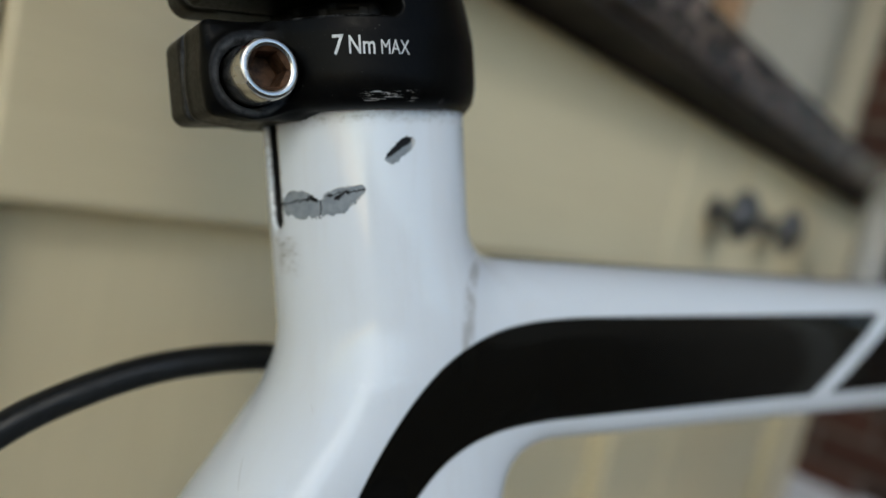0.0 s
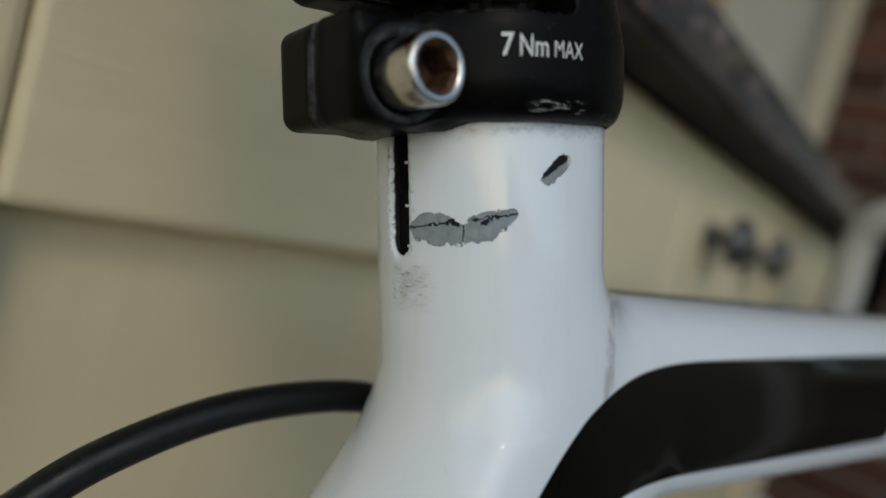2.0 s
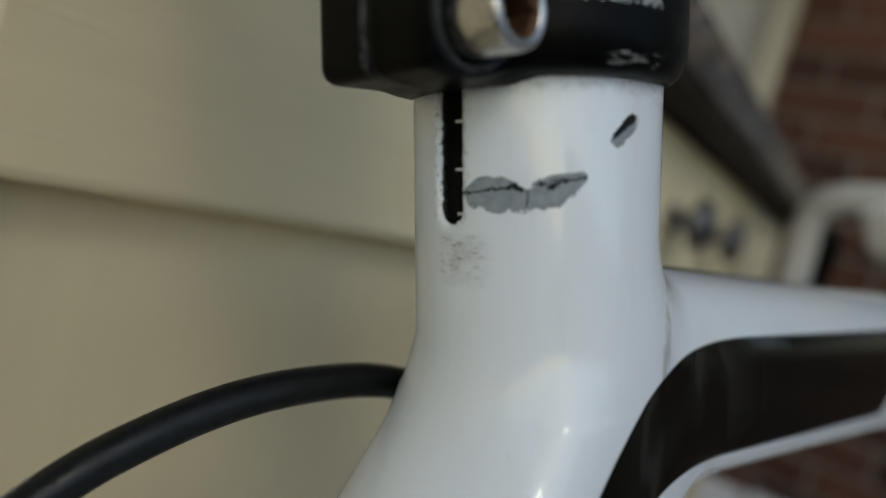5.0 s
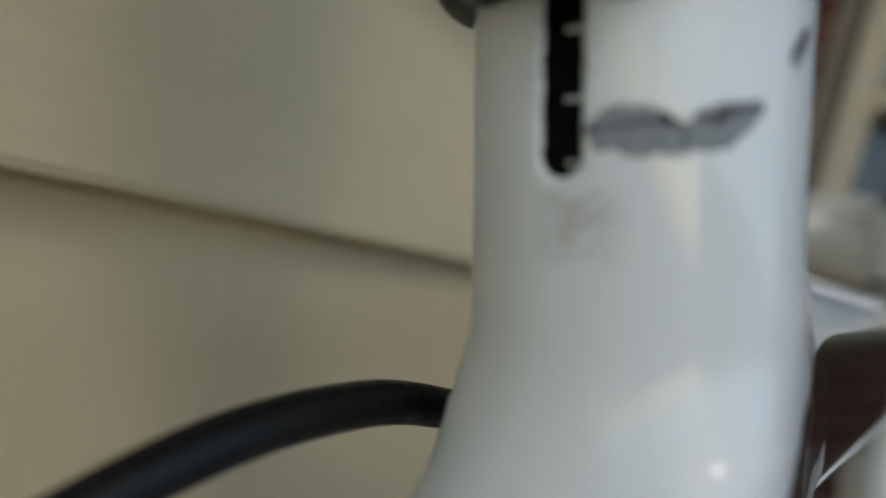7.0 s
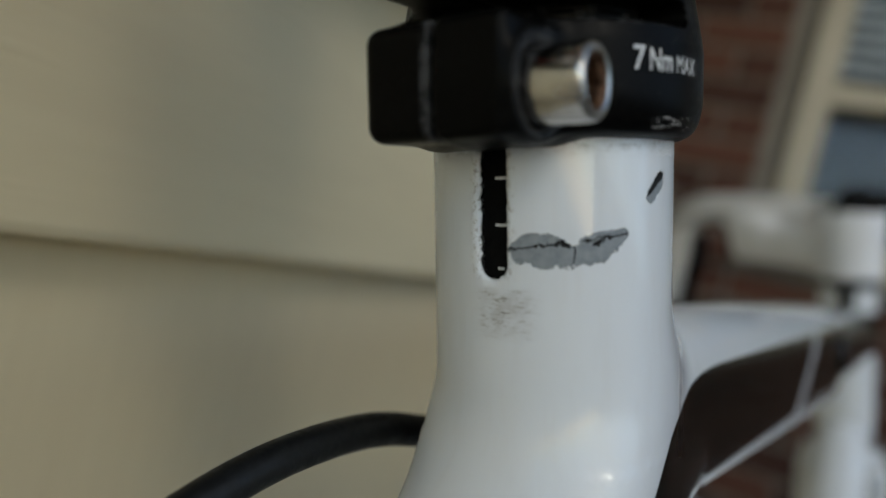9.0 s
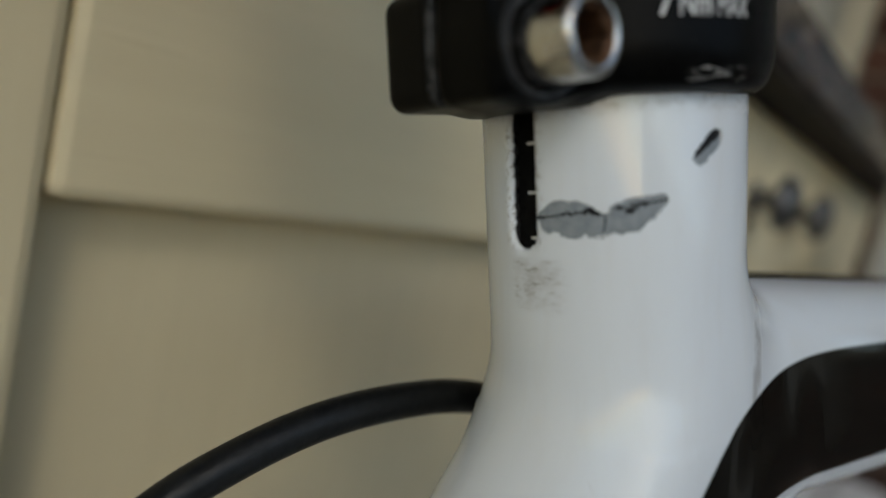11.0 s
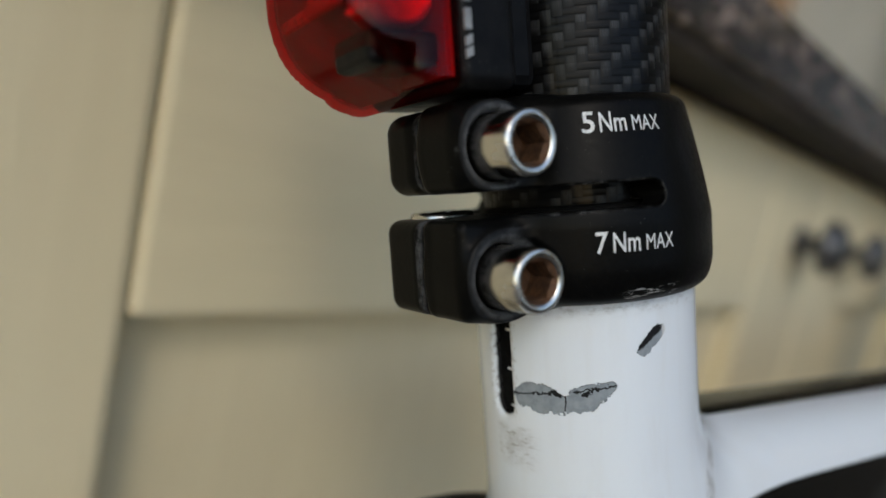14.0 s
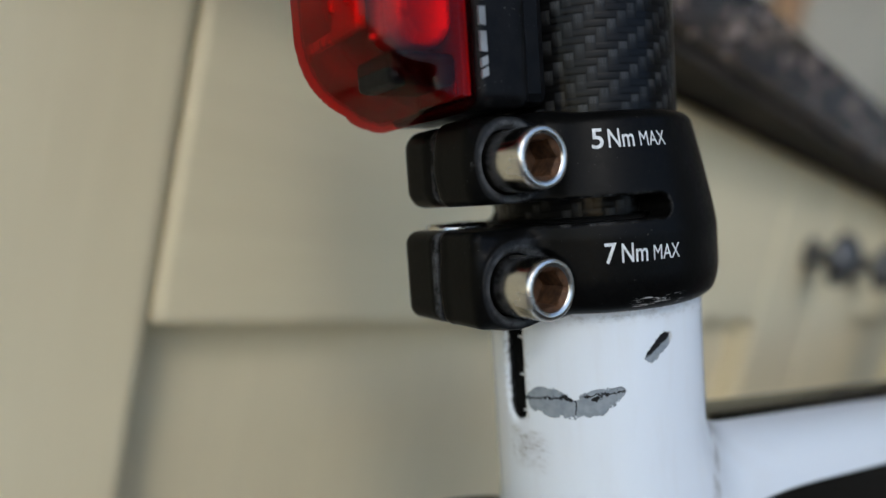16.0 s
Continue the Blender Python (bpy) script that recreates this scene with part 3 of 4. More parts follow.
def brick_field(x, y, z, lo, hi, r):
    """Distance to a box with rounded edges."""
    c = [(a + b) / 2 for a, b in zip(lo, hi)]
    h = [(b - a) / 2 - r for a, b in zip(lo, hi)]
    d = [np.abs(v - m) - e for v, m, e in zip((x, y, z), c, h)]
    out = np.sqrt(sum(np.maximum(v, 0) ** 2 for v in d))
    return out + np.minimum(np.maximum(np.maximum(d[0], d[1]), d[2]), 0) - r


# ---------------------------------------------------------------- setting
part("ground", box((-12, -12, -0.2), (14, 12, 0.0)), M_CONCRETE, None, "grey concrete patio slab, slightly stained", smooth=False)
tagged(bpy.data.objects["ground"], category="ground", kind="structure")
wall_n = part("wall_north", box((-3.4, 0.84, 0.0), (1.72, 1.0, 2.7)), M_PLASTER, None, "pale rendered house wall behind the worktop")
tagged(wall_n, category="wall", kind="structure")

WX = 1.75
wall_e = bmesh.new()
for lo, hi in (((-2.6, 0.0), (-1.05, 2.7)), ((-1.05, 0.0), (0.07, 0.93)), ((-1.05, 2.15), (0.07, 2.7)), ((0.07, 0.0), (0.435, 2.7)), ((0.435, 2.12), (0.80, 2.7)), ((0.80, 0.0), (1.0, 2.7))):
    box((WX + 0.008, lo[0], lo[1]), (WX + 0.25, hi[0], hi[1]), bm=wall_e)
wall_e = part("wall_east", wall_e, M_MORTAR, None, "red-brown brick house wall with grey mortar")
tagged(wall_e, category="wall", kind="structure")

# unseen roof, added to block light from high overhead and the west
porch = part("ceiling", box((-3.4, -1.0, 2.72), (2.0, 1.0, 2.85)), M_PLASTER, None, "unseen pale porch ceiling added to hold back sky light")
tagged(porch, category="ceiling", kind="structure")

# posts out of view, added with the ceiling to break up reflections
for px in (-2.9, 1.6):
    post = part("unseen_post", box((px - 0.045, -0.965, 0.0), (px + 0.045, -0.875, 2.72), 0.006), M_WHITE_DOOR, None, "unseen white painted square timber post added under the porch ceiling")
    tagged(post, category="post", group="porch posts", kind="structure")

# fence out of view, added to cut low sky light and darken reflections
fence = part("unseen_fence", box((-1.5, -2.05, 0.0), (2.0, -1.95, 1.15)), M_FENCE, None, "unseen low weathered timber fence added to cut light from the south")
tagged(fence, category="fence", kind="structure")

# ---------------------------------------------------------------- cabinet
FACE = 0.2255
cab = thing("base_cabinet", (0.5, 0.53, 0.0), "beige painted wooden base cabinet with framed doors under a granite worktop", "cabinet")
body = box((-0.62, FACE + 0.021, 0.09), (1.034, 0.835, 0.888), 0.002)
box((-0.60, FACE + 0.07, 0.0), (1.02, 0.80, 0.09), bm=body)
part("body", body, M_BEIGE_V, cab)


def cabinet_door(x0, x1, stile_l, stile_r, knob_x):
    """A framed door: two stiles, two rails with eased edges, a sunk panel and a hammered knob."""
    z0, z1, rail_z = 0.105, 0.886, 0.7843
    d = part("door", box((x0 + 0.01, FACE + 0.0168, z0 + 0.01), (x1 - 0.01, FACE + 0.0205, z1 - 0.01)), M_BEIGE_V, cab)
    part("stile", box((x0, FACE, z0), (x0 + stile_l, FACE + 0.019, z1), 0.0028), M_BEIGE_V, d)
    part("stile", box((x1 - stile_r, FACE, z0), (x1, FACE + 0.019, z1), 0.0028), M_BEIGE_V, d)
    part("rail", box((x0 + stile_l + 0.0003, FACE + 0.0002, rail_z), (x1 - stile_r - 0.0003, FACE + 0.019, z1), 0.0028), M_BEIGE_H, d)
    part("rail", box((x0 + stile_l + 0.0003, FACE + 0.0002, z0), (x1 - stile_r - 0.0003, FACE + 0.019, z0 + 0.11), 0.0028), M_BEIGE_H, d)
    part("panel", box((x0 + stile_l - 0.006, FACE + 0.0145, z0 + 0.1), (x1 - stile_r + 0.006, FACE + 0.0164, rail_z + 0.006)), M_BEIGE_V, d)
    if knob_x is not None:
        m = Matrix.Translation((knob_x, FACE, 0.8320)) @ Matrix.Rotation(radians(90), 4, "X")
        prof = [(0.0, -0.001), (0.0105, -0.001), (0.0108, 0.0015), (0.0098, 0.0035), (0.0062, 0.005), (0.0052, 0.008), (0.0055, 0.0125), (0.0080, 0.0145),
                (0.0150, 0.0158), (0.0178, 0.0180), (0.0182, 0.0205), (0.0165, 0.0245), (0.0125, 0.0280), (0.0065, 0.0300), (0.0, 0.0306)]
        part("knob", lathe(prof, 40, m), M_KNOB, d, "round hammered pewter knob", smooth=True)
    return d


cabinet_door(-0.585, -0.0195, 0.1, 0.1, None)
cabinet_door(-0.0165, 0.5555, 0.1022, 0.1005, 0.5130)
cabinet_door(0.5595, 1.030, 0.1, 0.124, 0.6270)

top = thing("worktop", (0.2, 0.5, 0.888), "polished dark brown granite worktop slab", "worktop")
part("slab", box((-0.70, 0.190, 0.893), (1.06, 0.839, 0.920), 0.0018), M_GRANITE, top)
part("underside", box((-0.69, 0.194, 0.8885), (1.05, 0.836, 0.8935)), M_GRANITE_RAW, top, "rough unpolished granite underside")

# ---------------------------------------------------------------- bicycle
A = Vector((0.11608783, 0.13044653, 0.81))
UP = Vector((-0.17572019, 0.21469518, 0.96074367)).normalized()
FWD = Vector((0.96296497, -0.1652469, 0.21305381))
FWD = (FWD - UP * FWD.dot(UP)).normalized()
FAR = UP.cross(FWD)
B = Matrix((FWD, FAR, UP)).transposed().to_4x4()
B.translation = A


def local(p):
    return B.inverted() @ Vector(p)


bike = thing("bicycle", (0.30, -0.02, 0.0), "white road bicycle with black bands leaning against the worktop", "bicycle")


def frame_field(x, y, z):
    """Seat tube top, top tube, stays and the webs between them."""
    ya = np.abs(y)
    tube = np.maximum(np.sqrt(x * x + y * y) - (15.9 + 0.9 * np.clip((-z - 22) / 40, 0, 1)), z - 12.0)
    along = np.clip((x - 8) / 292, 0, 1)
    rise = (z + 28.0 + 52.0 * along) * 0.985
    e = np.where(rise > 0, 2.5, 3.8)
    top_tube = ((ya * 1.09) ** e + np.abs(rise) ** e + np.clip(8 - x, 0, 99) ** e) ** (1 / e) - (16.4 + 5.8 * along)
    mono = cone(x, y, z, (-5.0, 0, -31.8), (-40, 0, -67.5), 10.8, 10.6, 0.64)
    legs = cone(x, ya, z, (-34, 8.0, -62.5), (-67, 13.5, -98.5), 9.0, 8.6)
    stays = smin(mono, legs, 4.0)
    d = smin(tube, top_tube, 7.0)
    gusset = cone(x, y, z, (14, 0, -36), (4, 0, -62), 12.0, 13.0, 1.05)
    d = smin(d, gusset, 10.0)
    d = smin(d, stays, 5.0)
    side = ya - (16.3 + 0.016 * np.clip(x - 40, 0, 300))
    hh = np.clip(0.5 + 0.5 * (d - side) / 3.0, 0, 1)
    d = side + (d - side) * hh + 3.0 * hh * (1 - hh)
    ragged = 0.16 * np.sin(z * 2.9 + 1.0) * np.sin(z * 1.3) + 0.10 * np.sin(z * 5.1 + y)
    slot = np.maximum(np.abs(y) - (1.75 + ragged), x + 11.0)
    slot = np.where(z < -4.2, np.maximum(np.sqrt(y * y + (z + 4.2) ** 2) - 1.78, x + 11.0), slot)
    d = np.maximum(d, -slot)
    return np.maximum(d, -(np.sqrt(x * x + y * y) - 13.7 + np.where(z < -14, 99.0, 0.0)))


me = solid("frame", frame_field, (-62, -27, -97), (232, 27, 13.5), 0.8)
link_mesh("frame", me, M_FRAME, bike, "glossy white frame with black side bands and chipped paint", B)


def frame_tube(name, p, q, ra, rb, material=None, n=28):
    return part(name, sweep([p, [(a + b) / 2 for a, b in zip(p, q)], q], [ra, (ra + rb) / 2, rb], n), material or M_FRAME, bike, "", B, True)


frame_tube("top_tube", (0.2312, 0, -0.0678), (0.548, 0, -0.124), 0.0204, 0.0222)
frame_tube("seat_tube", (0.0015, 0, -0.09), (0.0, 0, -0.56), 0.0165, 0.0165)
frame_tube("head_tube", (0.548, 0, -0.075), (0.556, 0, -0.225), 0.021, 0.022)
frame_tube("down_tube", (0.553, 0, -0.205), (0.0, 0, -0.56), 0.021, 0.021)
REAR, FRONT = (-0.40, 0, -0.408), (0.610, 0, -0.632)
for s in (-1, 1):
    frame_tube("seat_stay", (-0.0615, s * 0.0128, -0.0928), (REAR[0], s * 0.062, REAR[2]), 0.0088, 0.007)
    frame_tube("chain_stay", (0.0, s * 0.018, -0.56), (REAR[0], s * 0.062, REAR[2]), 0.011, 0.008)
    frame_tube("fork_blade", (0.557, s * 0.02, -0.235), (FRONT[0], s * 0.05, FRONT[2]), 0.014, 0.008)
frame_tube("fork_crown", (0.556, -0.03, -0.236), (0.556, 0.03, -0.236), 0.017, 0.017)
for c in (REAR, FRONT):
    wheel = part("wheel", lathe([(0.309, -0.009), (0.300, -0.012), (0.296, 0.0), (0.300, 0.012), (0.309, 0.009), (0.309, -0.009)], 72, Matrix.Translation(c) @ Matrix.Rotation(radians(90), 4, "X")), M_ALU, bike, "silver spoked wheel", B, True)
    ring = [(0.322 + 0.0125 * math.cos(a), 0.0125 * math.sin(a)) for a in (2 * math.pi * i / 12 for i in range(13))]
    part("tyre", lathe(ring, 72, Matrix.Translation(c) @ Matrix.Rotation(radians(90), 4, "X")), M_TYRE, wheel, "black rubber tyre", B, True)
    part("hub", lathe([(0.0, -0.05), (0.006, -0.05), (0.012, -0.03), (0.010, 0.0), (0.012, 0.03), (0.006, 0.05), (0.0, 0.05)], 20, Matrix.Translation(c) @ Matrix.Rotation(radians(90), 4, "X")), M_ALU, wheel, "", B, True)
    for i in range(20):
        a = 2 * math.pi * i / 20
        s = 0.022 if i % 2 else -0.022
        part("spoke", sweep([(c[0], s, c[2]), (c[0] + 0.15 * math.cos(a), s / 2, c[2] + 0.15 * math.sin(a)), (c[0] + 0.298 * math.cos(a), 0, c[2] + 0.298 * math.sin(a))], 0.001, 5, None, 1), M_STEEL, wheel, "", B, True)

# stem and handlebar, its far bend resting on the worktop edge
BAR = [(0.66, -0.16, 0.905), (0.70, -0.10, 0.917), (0.705, 0.03, 0.912), (0.712, 0.11, 0.902), (0.722, 0.152, 0.893), (0.735, 0.166, 0.872), (0.742, 0.166, 0.83), (0.742, 0.166, 0.78), (0.728, 0.167, 0.742), (0.68, 0.168, 0.73)]
part("handlebar", sweep([tuple(local(p)) for p in BAR], [0.0135] * 4 + [0.0138] * 6, 20), M_TAPE, bike, "handlebar wrapped in off-white tape", B, True)
stem_from, stem_to = Vector((0.551, 0, -0.052)), local((0.728, 0.104, 0.876))
stem_mid = (stem_from + stem_to) / 2
part("stem", sweep([tuple(stem_from), tuple(stem_mid), tuple(stem_to)], [0.025, 0.022, 0.023], 24), M_GLOSS_WHITE, bike, "glossy white handlebar stem", B, True)
part("stem_clamp", sweep([tuple(local((0.700, 0.085, 0.880))), tuple(local((0.716, 0.102, 0.889))), tuple(local((0.722, 0.118, 0.896)))], [0.018, 0.021, 0.019], 20), M_GLOSS_WHITE, bike, "", B, True)
# block added for a dark shape at the bar, not identified
part("bar_block", box((0.668, -0.030, 0.892), (0.722, 0.045, 0.934), 0.012, 4), M_BLACK_PLASTIC, bike, "black block standing in for an unidentified dark shape at the handlebar")
frame_tube("headset_cover", (0.547, 0, -0.075), (0.5505, 0, -0.022), 0.024, 0.026, M_CARD)
frame_tube("headset_spacer", (0.5465, 0, -0.082), (0.5470, 0, -0.0752), 0.0225, 0.0225, M_BLACK_PLASTIC)
LEVER = [(0.752, 0.150, 0.862), (0.775, 0.148, 0.85), (0.785, 0.148, 0.80), (0.775, 0.149, 0.75)]
part("brake_lever", sweep([tuple(local(p)) for p in LEVER], [0.013, 0.012, 0.006, 0.005], 12), M_BLACK_PLASTIC, bike, "black brake lever", B, True)

# seat post with its weave unrolled round it
bm = lathe([(0.0136, -0.05), (0.0136, 0.16)], 96)
me = bpy.data.meshes.new("seat_post")
uv = bm.loops.layers.uv.new("UVMap")
for f in bm.faces:
    angs = [math.atan2(l.vert.co.y, -l.vert.co.x) for l in f.loops]
    if max(angs) - min(angs) > math.pi:
        angs = [a + 2 * math.pi if a < 0 else a for a in angs]
    for l, a in zip(f.loops, angs):
        l[uv].uv = (a * 13.6 / 1.45, l.vert.co.z * 1000 / 0.98)
bm.to_mesh(me)
bm.free()
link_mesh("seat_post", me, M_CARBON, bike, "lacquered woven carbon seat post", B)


def clamp_field(x, y, z):
    """Twin-bolt collar: two rings in one piece, ears behind, a level slit between them. y is to the far side."""
    r = np.sqrt(x * x + y * y)
    ro = np.sqrt((x + 1.6) ** 2 + y * y)
    out = 19.3 - 3.1 * np.clip((z - 20) / 15.5, 0, 1.1) ** 1.2 - 1.5 * np.clip((15 - z) / 5, 0, 1) ** 2
    q1, q2 = ro - out + 1.6, np.abs(z - 23.1) - 12.95 + 1.6
    ring = np.sqrt(np.maximum(q1, 0) ** 2 + np.maximum(q2, 0) ** 2) + np.minimum(np.maximum(q1, q2), 0) - 1.6
    low_far = brick_field(x, y, z, (-27.6, 0.2, 9.6), (-6, 9.2, 21.9), 1.9)
    low_near = brick_field(x, y, z, (-27.2, -8.4, 9.7), (-8, -0.2, 21.9), 1.3)
    up_far = brick_field(x, y, z, (-27.0, 0.2, 25.0), (-6, 9.0, 35.7), 2.6)
    up_near = brick_field(x, y, z, (-26.8, -8.4, 25.0), (-8, -0.2, 35.8), 1.5)
    d = smin(ring, np.minimum(low_far, up_far), 3.0)
    d = smin(d, np.minimum(low_near, up_near), 3.0)
    for h in (14.7, 30.2):
        rb = np.sqrt((x + 21.4) ** 2 + (z - h) ** 2)
        boss = np.maximum(rb - 5.4, np.maximum(-y - 9.0, y + 1.0))
        d = smin(d, boss, 2.2)
        d = np.maximum(d, -np.maximum(rb - 4.08 - 0.7 * np.clip(-y - 8.4, 0, 2), y + 6.6))
    slit = np.maximum(np.abs(z - 23.5) - 1.55, x + 5.2)
    slit = np.minimum(slit, np.maximum(np.sqrt((x + 5.2) ** 2 + (z - 23.5) ** 2) - 1.55, -y * 0 + np.abs(y) - 30))
    d = np.maximum(d, -slit)
    d = np.maximum(d, -np.maximum(np.abs(y) - 0.4, x + 12.0))
    return np.maximum(d, -(r - np.where(z > 22.5, 13.65, 15.95)))


me = solid("seat_clamp", clamp_field, (-30, -22, 8), (22, 22, 38), 0.36)
clamp = link_mesh("seat_clamp", me, M_ANOD, bike, "satin black twin-bolt seat clamp with torque markings", B)
for h in (14.7, 30.2):
    m = B @ Matrix.Translation((-0.0214, -0.0072, h / 1000)) @ Matrix.Rotation(radians(90), 4, "X")
    prof = [(0.0, -0.0004), (0.0038, -0.0004), (0.00388, 0.0), (0.00388, 0.0073), (0.00374, 0.0079), (0.0035, 0.0081), (0.0030, 0.0081), (0.00275, 0.0079)]
    part("bolt", lathe(prof, 48), M_STEEL, clamp, "shiny stainless socket bolt", m, True)
    hexa = bmesh.new()
    rim = [hexa.verts.new((0.00272 * math.cos(math.pi * i / 24), 0.00272 * math.sin(math.pi * i / 24), 0.00790)) for i in range(48)]
    hx = []
    for i in range(48):
        a = math.pi * i / 24
        r = 0.00215 / math.cos((a % (math.pi / 3)) - math.pi / 6)
        hx.append((r * math.cos(a), r * math.sin(a)))
    mid = [hexa.verts.new((x, y, 0.0073)) for x, y in hx]
    low = [hexa.verts.new((x * 0.97, y * 0.97, 0.0036)) for x, y in hx]
    for i in range(48):
        j = (i + 1) % 48
        hexa.faces.new((rim[i], rim[j], mid[j], mid[i]))
        hexa.faces.new((mid[i], mid[j], low[j], low[i]))
    hexa.faces.new(low)
    part("hex_socket", hexa, M_RUST, clamp, "rust-stained hexagon socket", m, False)
m = B @ Matrix.Translation((-0.0205, 0.0052, 0.0))
part("barrel_nut", lathe([(0.0, 0.0120), (0.0044, 0.0120), (0.0044, 0.0221), (0.0041, 0.0226), (0.0, 0.0227)], 32), M_STEEL, clamp, "bright steel barrel nut", m, True)


def marking(body, size, arc0, h0, radius, length, bold):
    """Lettering laid round the collar: arc and height in millimetres."""
    cu = bpy.data.curves.new("marking", "FONT")
    cu.body, cu.size, cu.offset = body, size, bold
    tmp = new("marking_outline", cu)
    bpy.context.view_layer.update()
    me = bpy.data.meshes.new_from_object(tmp.evaluated_get(bpy.context.evaluated_depsgraph_get()))
    bpy.data.objects.remove(tmp)
    xs = [v.co.x for v in me.vertices]
    x0, k = min(xs), length / (max(xs) - min(xs))
    for v in me.vertices:
        a = (arc0 + (v.co.x - x0) * k) / radius
        h = h0 + v.co.y
        rv = radius + 0.05 - 3.1 * max(0.0, (h - 20) / 15.5) ** 1.2
        v.co = (-(1.6 + rv * math.cos(a)) / 1000, -rv * math.sin(a) / 1000, h / 1000)
    return link_mesh("marking", me, M_PRINT, clamp, "white printed torque marking", B, False)


for num, h0, a0, rr, wide in (("5", 31.15, 17.7, 19.33, 1.13), ("7", 16.85, 18.3, 19.36, 1.0)):
    marking(num, 3.6, a0, h0, rr, 1.5 * wide, 0.04)
    marking("Nm", 3.4, a0 + 2.1 * wide, h0, rr, 3.4 * wide, 0.03)
    marking("MAX", 2.7, a0 + 6.3 * wide, h0, rr, 4.0 * wide, 0.0)

part("post_sleeve", lathe([(0.01460, -0.045), (0.01460, 0.0222), (0.0137, 0.0225)], 64), M_SLEEVE, bike, "matt black lower end of the seat post", B, True)

# rear light strapped to the post
def lens_outer(x, y, z):
    d = brick_field(x, y, z, (-42.1, -12.0, 35.9), (-27.2, 12.0, 100), 6.5)
    d = np.minimum(d, brick_field(x, y, z, (-34, -12.0, 35.9), (-27.2, 12.0, 100), 2.0))
    far = np.sqrt((x + 24.2) ** 2 + (z - 54) ** 2) - 18.6
    return np.maximum(d, np.where(z < 54, far, -9.0)) * 0.9


def lens_field(x, y, z):
    d = lens_outer(x, y, z)
    return np.maximum(d, -d - 0.8)


me = solid("rear_light", lambda x, y, z: brick_field(x, y, z, (-27.3, -11.3, 36.6), (-19.0, 11.3, 99), 1.6), (-31, -13, 35), (-16, 13, 101), 0.6)
light = link_mesh("rear_light", me, M_BLACK_PLASTIC, bike, "red bicycle rear light on a black bracket", B)
part("bracket", box((-0.0185, -0.007, 0.0375), (-0.0125, 0.007, 0.085), 0.0015), M_BLACK_PLASTIC, light, "", B)
me = solid("lens", lens_field, (-48, -14, 34), (-22, 14, 101), 0.6)
link_mesh("lens", me, M_LENS, light, "clear red plastic lens", B)
# silvered cups: a wide one to the side, a narrow one to the rear
cup = solid("side_reflector", lambda x, y, z: np.maximum(brick_field(x, y, z, (-37.0, -10.2, 43.6), (-28.2, -1.0, 100), 3.4), -(np.sqrt((x + 32.4) ** 2 + (y + 13.2) ** 2) - 5.0)), (-39, -11, 42.5), (-26, 0, 101), 0.5)
link_mesh("reflector", cup, M_REFLECTOR, light, "silvered side reflector cup", B)
part("reflector", box((-0.0400, -0.0065, 0.0455), (-0.0384, 0.0085, 0.097), 0.0006), M_REFLECTOR, light, "silvered rear reflector", B)
for i in range(4):
    part("rib", box((-0.0406, -0.0055 + i * 0.0040, 0.0485), (-0.0399, -0.0049 + i * 0.0040, 0.096), 0.0002), M_REFLECTOR, light, "", B)
part("divider", box((-0.0389, -0.0098, 0.0440), (-0.0379, -0.0084, 0.098), 0.0004), M_RED_RIM, light, "red moulded divider", B)
part("case_back", box((-0.0285, -0.0100, 0.0380), (-0.0275, 0.0100, 0.097)), M_DARK_RED, light, "", B)
liner = solid("liner", lambda x, y, z: np.maximum(lens_outer(x, y, z) + 1.1, -0.5 - y), (-48, -3, 34), (-22, 14, 101), 0.7)
link_mesh("liner", liner, M_DARK_RED, light, "dark red inner housing", B)
for x, z in ((-0.0378, 0.0449), (-0.0392, 0.0441)):
    part("rivet", lathe([(0.0, -0.0004), (0.0004, -0.0003), (0.0005, 0.0), (0.0004, 0.0003), (0.0, 0.0004)], 12), M_REFLECTOR, light, "", B @ Matrix.Translation((x, -0.0090, z)), True)
part("contact_pin", box((-0.0292, -0.0092, 0.0382), (-0.0287, -0.0088, 0.0402)), M_STEEL, light, "small bright contact pin", B)
for a, b, lean in ((39.9, 40.9, 0.5), (41.2, 42.2, 0.5), (42.8, 45.1, 0.0), (45.8, 47.9, 0.0), (48.7, 51.0, 0.0)):
    bar = box((-0.0267, -0.01150, a / 1000), (-0.0258, -0.01115, b / 1000))
    for v in bar.verts:
        v.co.z += lean * (v.co.x + 0.02625)
    part("lettering_bar", bar, M_GREY_PRINT, light, "", B)

part("base_board", box((-0.0376, -0.0095, 0.0392), (-0.0288, -0.0006, 0.0430), 0.0008), M_BLACK_PLASTIC, light, "dark board inside the lens", B)
for h, y0, y1 in ((0.00585, -0.00175, 0.0001), (0.00035, -0.00175, 0.0001), (-0.0048, -0.0010, -0.0002)):
    part("scale_mark", box((-0.01472, y0, h - 0.00017), (-0.01430, y1, h + 0.00017)), M_PRINT, bike, "white seat post scale mark", B)

# brake cable looping behind the seat tube
CABLE = [(x, y, z - 0.0010) for x, y, z in ((0.030, 0.0215, -0.052), (0.014, 0.0245, -0.0395), (0.0, 0.025, -0.0333), (-0.012, 0.025, -0.0298), (-0.028, 0.025, -0.0284), (-0.042, 0.0255, -0.0303), (-0.054, 0.026, -0.0345), (-0.072, 0.025, -0.0445), (-0.095, 0.020, -0.062), (-0.125, 0.010, -0.090))]
part("brake_cable", sweep(CABLE, 0.0026, 16), M_RUBBER, bike, "black rear brake cable housing", B, True)

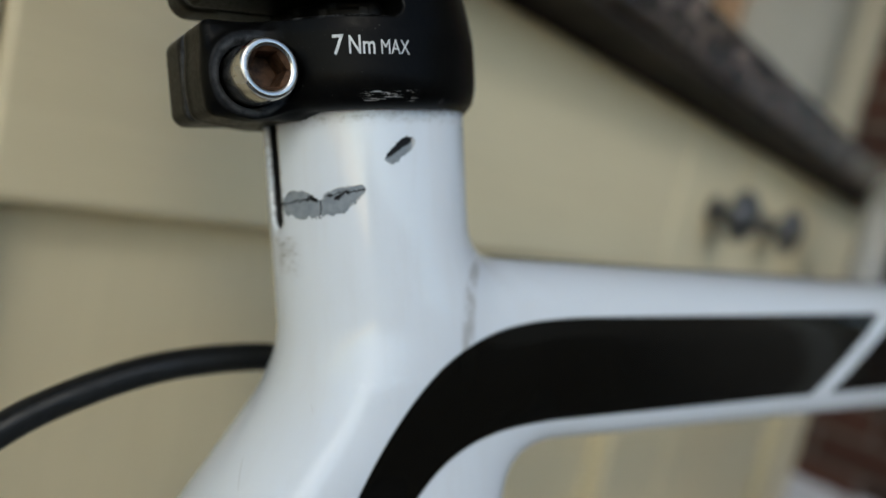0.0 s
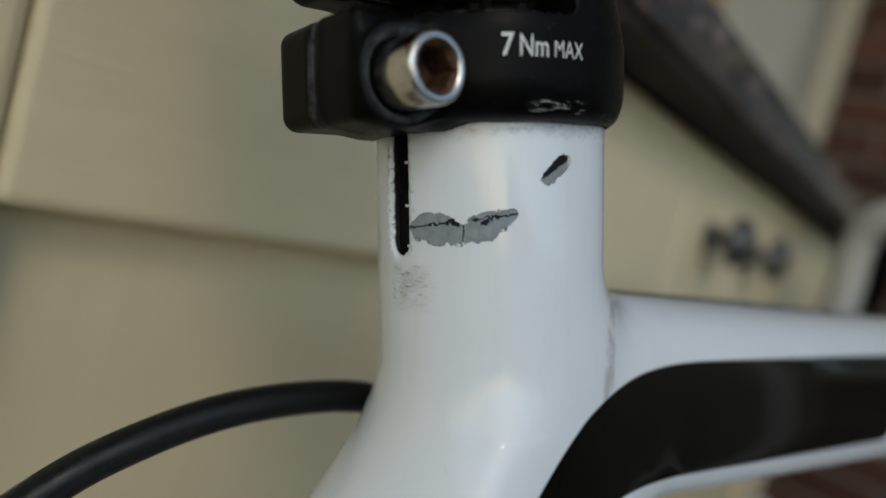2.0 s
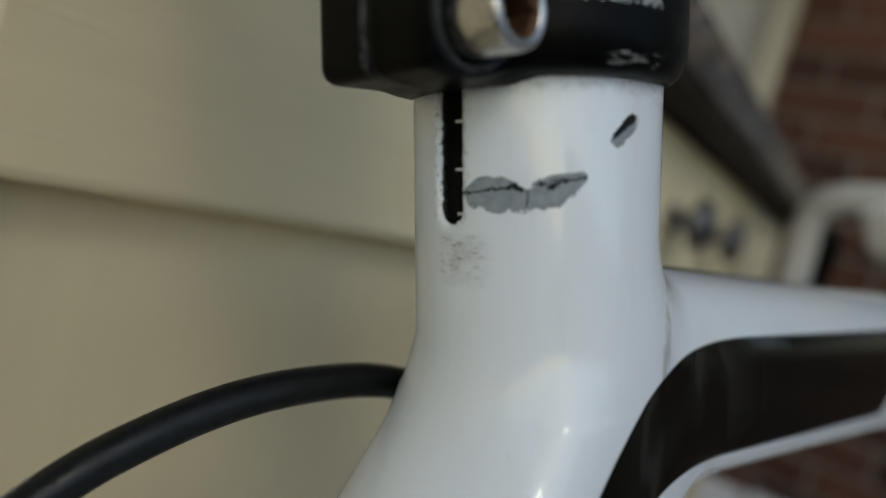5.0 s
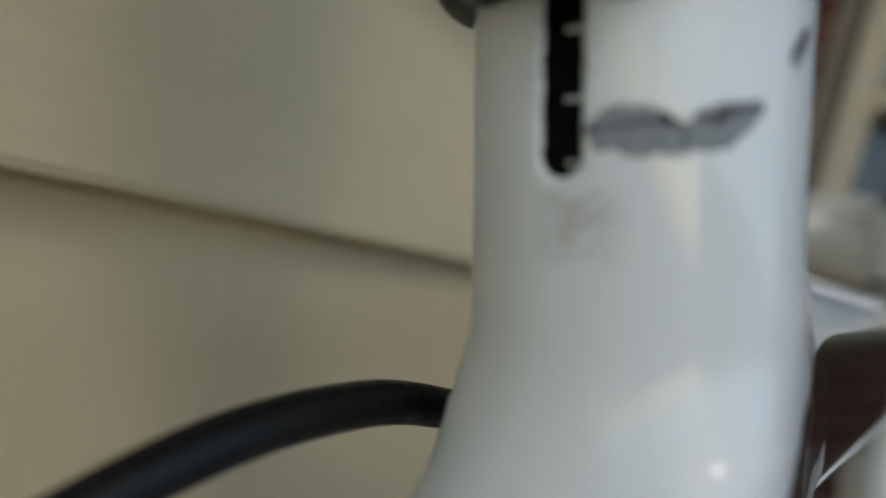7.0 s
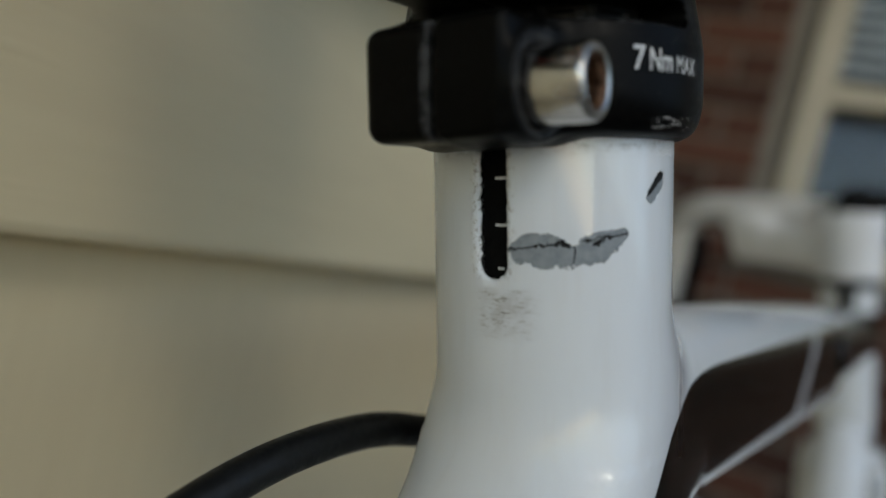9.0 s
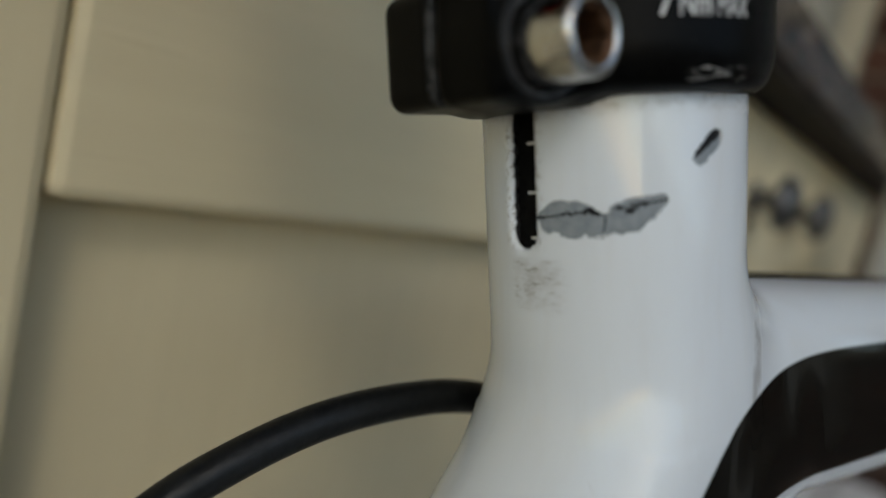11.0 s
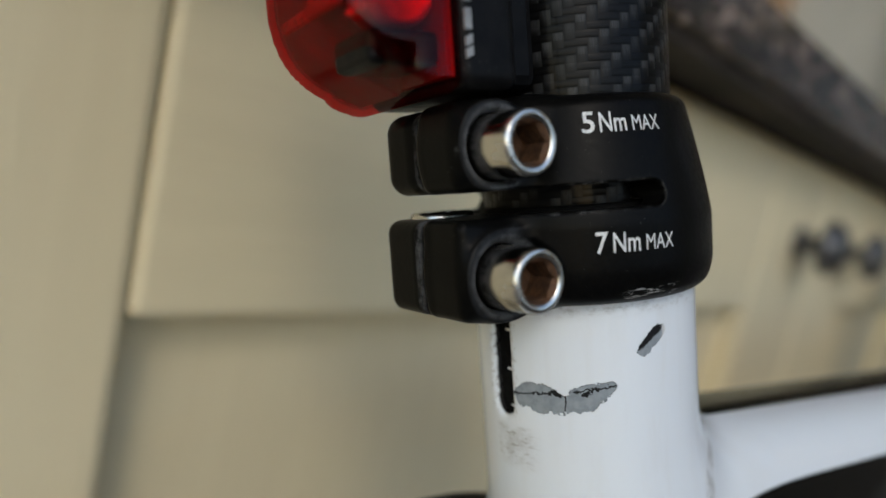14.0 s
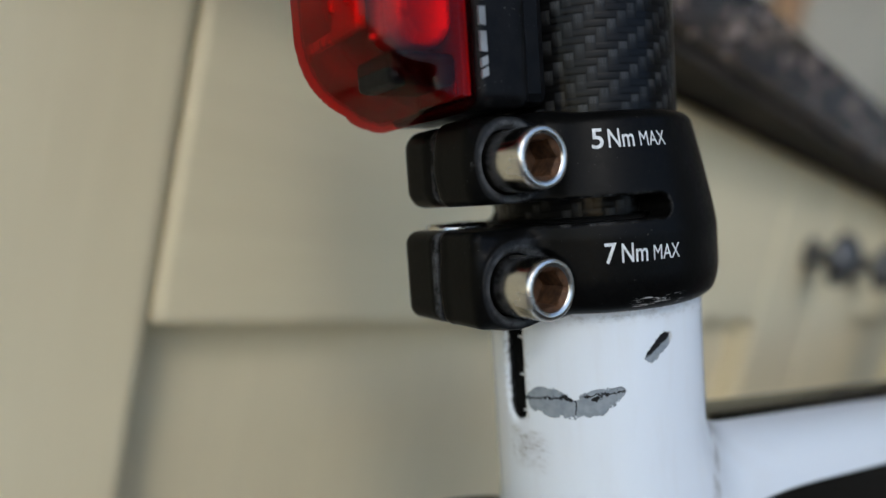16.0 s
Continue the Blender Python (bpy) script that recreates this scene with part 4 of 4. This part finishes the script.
rng = random.Random(11)
for i in range(34):
    x = -0.046 - 0.00085 * i
    k = next(j for j in range(len(CABLE) - 1) if CABLE[j][0] >= x >= CABLE[j + 1][0])
    p, q = Vector(CABLE[k]), Vector(CABLE[k + 1])
    c = p.lerp(q, (x - p.x) / (q.x - p.x))
    ahead = (q - p).normalized()
    up = Vector((0, 0.2, 1.0))
    up = (up - ahead * up.dot(ahead)).normalized()
    m = Matrix((ahead, up.cross(ahead), up)).transposed().to_4x4()
    m.translation = c + up * 0.00262
    if i % 9 < 7:
        part("lettering_bar", box((-0.00022, -0.0006, -0.0001), (0.00022 * rng.uniform(0.2, 1.4), 0.0004, 0.00005)), M_GREY_PRINT, bike, "", B @ m)

# ---------------------------------------------------------------- by the brick wall
box_w = thing("storage_box", (1.36, 0.20, 0.0), "white lidded box standing by the brick wall", "box")
part("body", box((1.20, 0.03, 0.0), (1.52, 0.33, 0.36), 0.006), M_CARD, box_w)
part("lid", box((1.19, 0.02, 0.362), (1.53, 0.205, 0.402), 0.005), M_CARD, box_w)
part("lid", box((1.19, 0.213, 0.362), (1.53, 0.34, 0.394), 0.005), M_CARD, box_w)
outlet = thing("outlet_box", (WX - 0.02, 0.18, 0.60), "grey weatherproof outlet box fixed to the bricks", "outlet")
part("cover", box((WX - 0.04, 0.135, 0.565), (WX - 0.001, 0.225, 0.665), 0.012, 3), M_GREY_BOX, outlet)

door = thing("door_1", (WX + 0.05, 0.63, 0.0), "plain pale grey house door in a cream frame", "door", kind="structure")
part("leaf", box((WX + 0.045, 0.50, 0.01), (WX + 0.09, 0.772, 2.06), 0.002), M_WHITE_DOOR, door)
part("door_frame", box((WX - 0.012, 0.437, 0.0), (WX + 0.07, 0.496, 2.118), 0.004), M_CREAM, door)
part("door_frame", box((WX - 0.012, 0.776, 0.0), (WX + 0.07, 0.83, 2.118), 0.004), M_TAN, door)
part("door_head", box((WX - 0.010, 0.437, 2.066), (WX + 0.07, 0.83, 2.118), 0.004), M_CREAM, door)

win = thing("window_1", (WX + 0.05, -0.49, 0.93), "double-hung window with cream frame and dark panes", "window", kind="structure")
for y0, y1 in ((0.005, 0.069), (-1.049, -0.985)):
    part("window_frame", box((WX - 0.012, y0, 0.975), (WX + 0.09, y1, 2.148), 0.004), M_CREAM, win)
for z0, z1 in ((0.975, 1.02), (1.325, 1.375), (2.08, 2.148)):
    part("window_rail", box((WX + 0.002, -0.983, z0), (WX + 0.07, 0.004, z1), 0.004), M_CREAM, win)
part("window_sill", box((WX - 0.06, -1.09, 0.932), (WX + 0.10, 0.11, 0.973), 0.006), M_CREAM, win)
for z0, z1 in ((1.021, 1.324), (1.376, 2.079)):
    pane = part("pane", box((WX + 0.030, -0.982, z0), (WX + 0.036, 0.003, z1)), M_GLASS, win)
    pane.visible_shadow = False
for i in range(18):
    part("blind_slat", box((WX + 0.115, -0.98, 1.43 + i * 0.036), (WX + 0.121, 0.0, 1.454 + i * 0.036), 0.002, 1), M_BLIND, win)
tagged(part("backdrop", box((WX + 0.24, -1.0, 0.95), (WX + 0.25, 0.05, 2.14)), M_DARK_ROOM, None, "dark room behind the window"), category="backdrop", kind="structure")

# bricks of the wall beside the door and under the window
brick_me = bpy.data.meshes.new("brick")
bm = box((-0.016, -0.1, -0.0325), (0.016, 0.1, 0.0325), 0.003, 1)
bm.to_mesh(brick_me)
bm.free()
brick_me.materials.append(M_BRICK)
half_me = bpy.data.meshes.new("half_brick")
bm = box((-0.016, -0.0475, -0.0325), (0.016, 0.0475, 0.0325), 0.003, 1)
bm.to_mesh(half_me)
bm.free()
half_me.materials.append(M_BRICK)
rng = random.Random(4)


def lay(mesh, y, z):
    ob = new("brick", mesh)
    ob.parent = wall_e
    ob.matrix_basis = pose(WX + 0.016 + rng.uniform(-0.0015, 0.0015), y, z, rng.uniform(-0.4, 0.4), 0, 0)


for row in range(34):
    z = 0.0425 + row * 0.075
    y, shift = 0.432, row % 2
    # column between door and window, then the length under the window
    stops = -1.03 if z < 0.90 else 0.085
    first = True
    while y > stops + 0.05:
        w = 0.095 if (shift and first) else 0.2
        if y - w < stops - 0.01:
            w = 0.095
            if y - w < stops - 0.012:
                break
        lay(half_me if w < 0.15 else brick_me, y - w / 2, z)
        y -= w + 0.01
        first = False
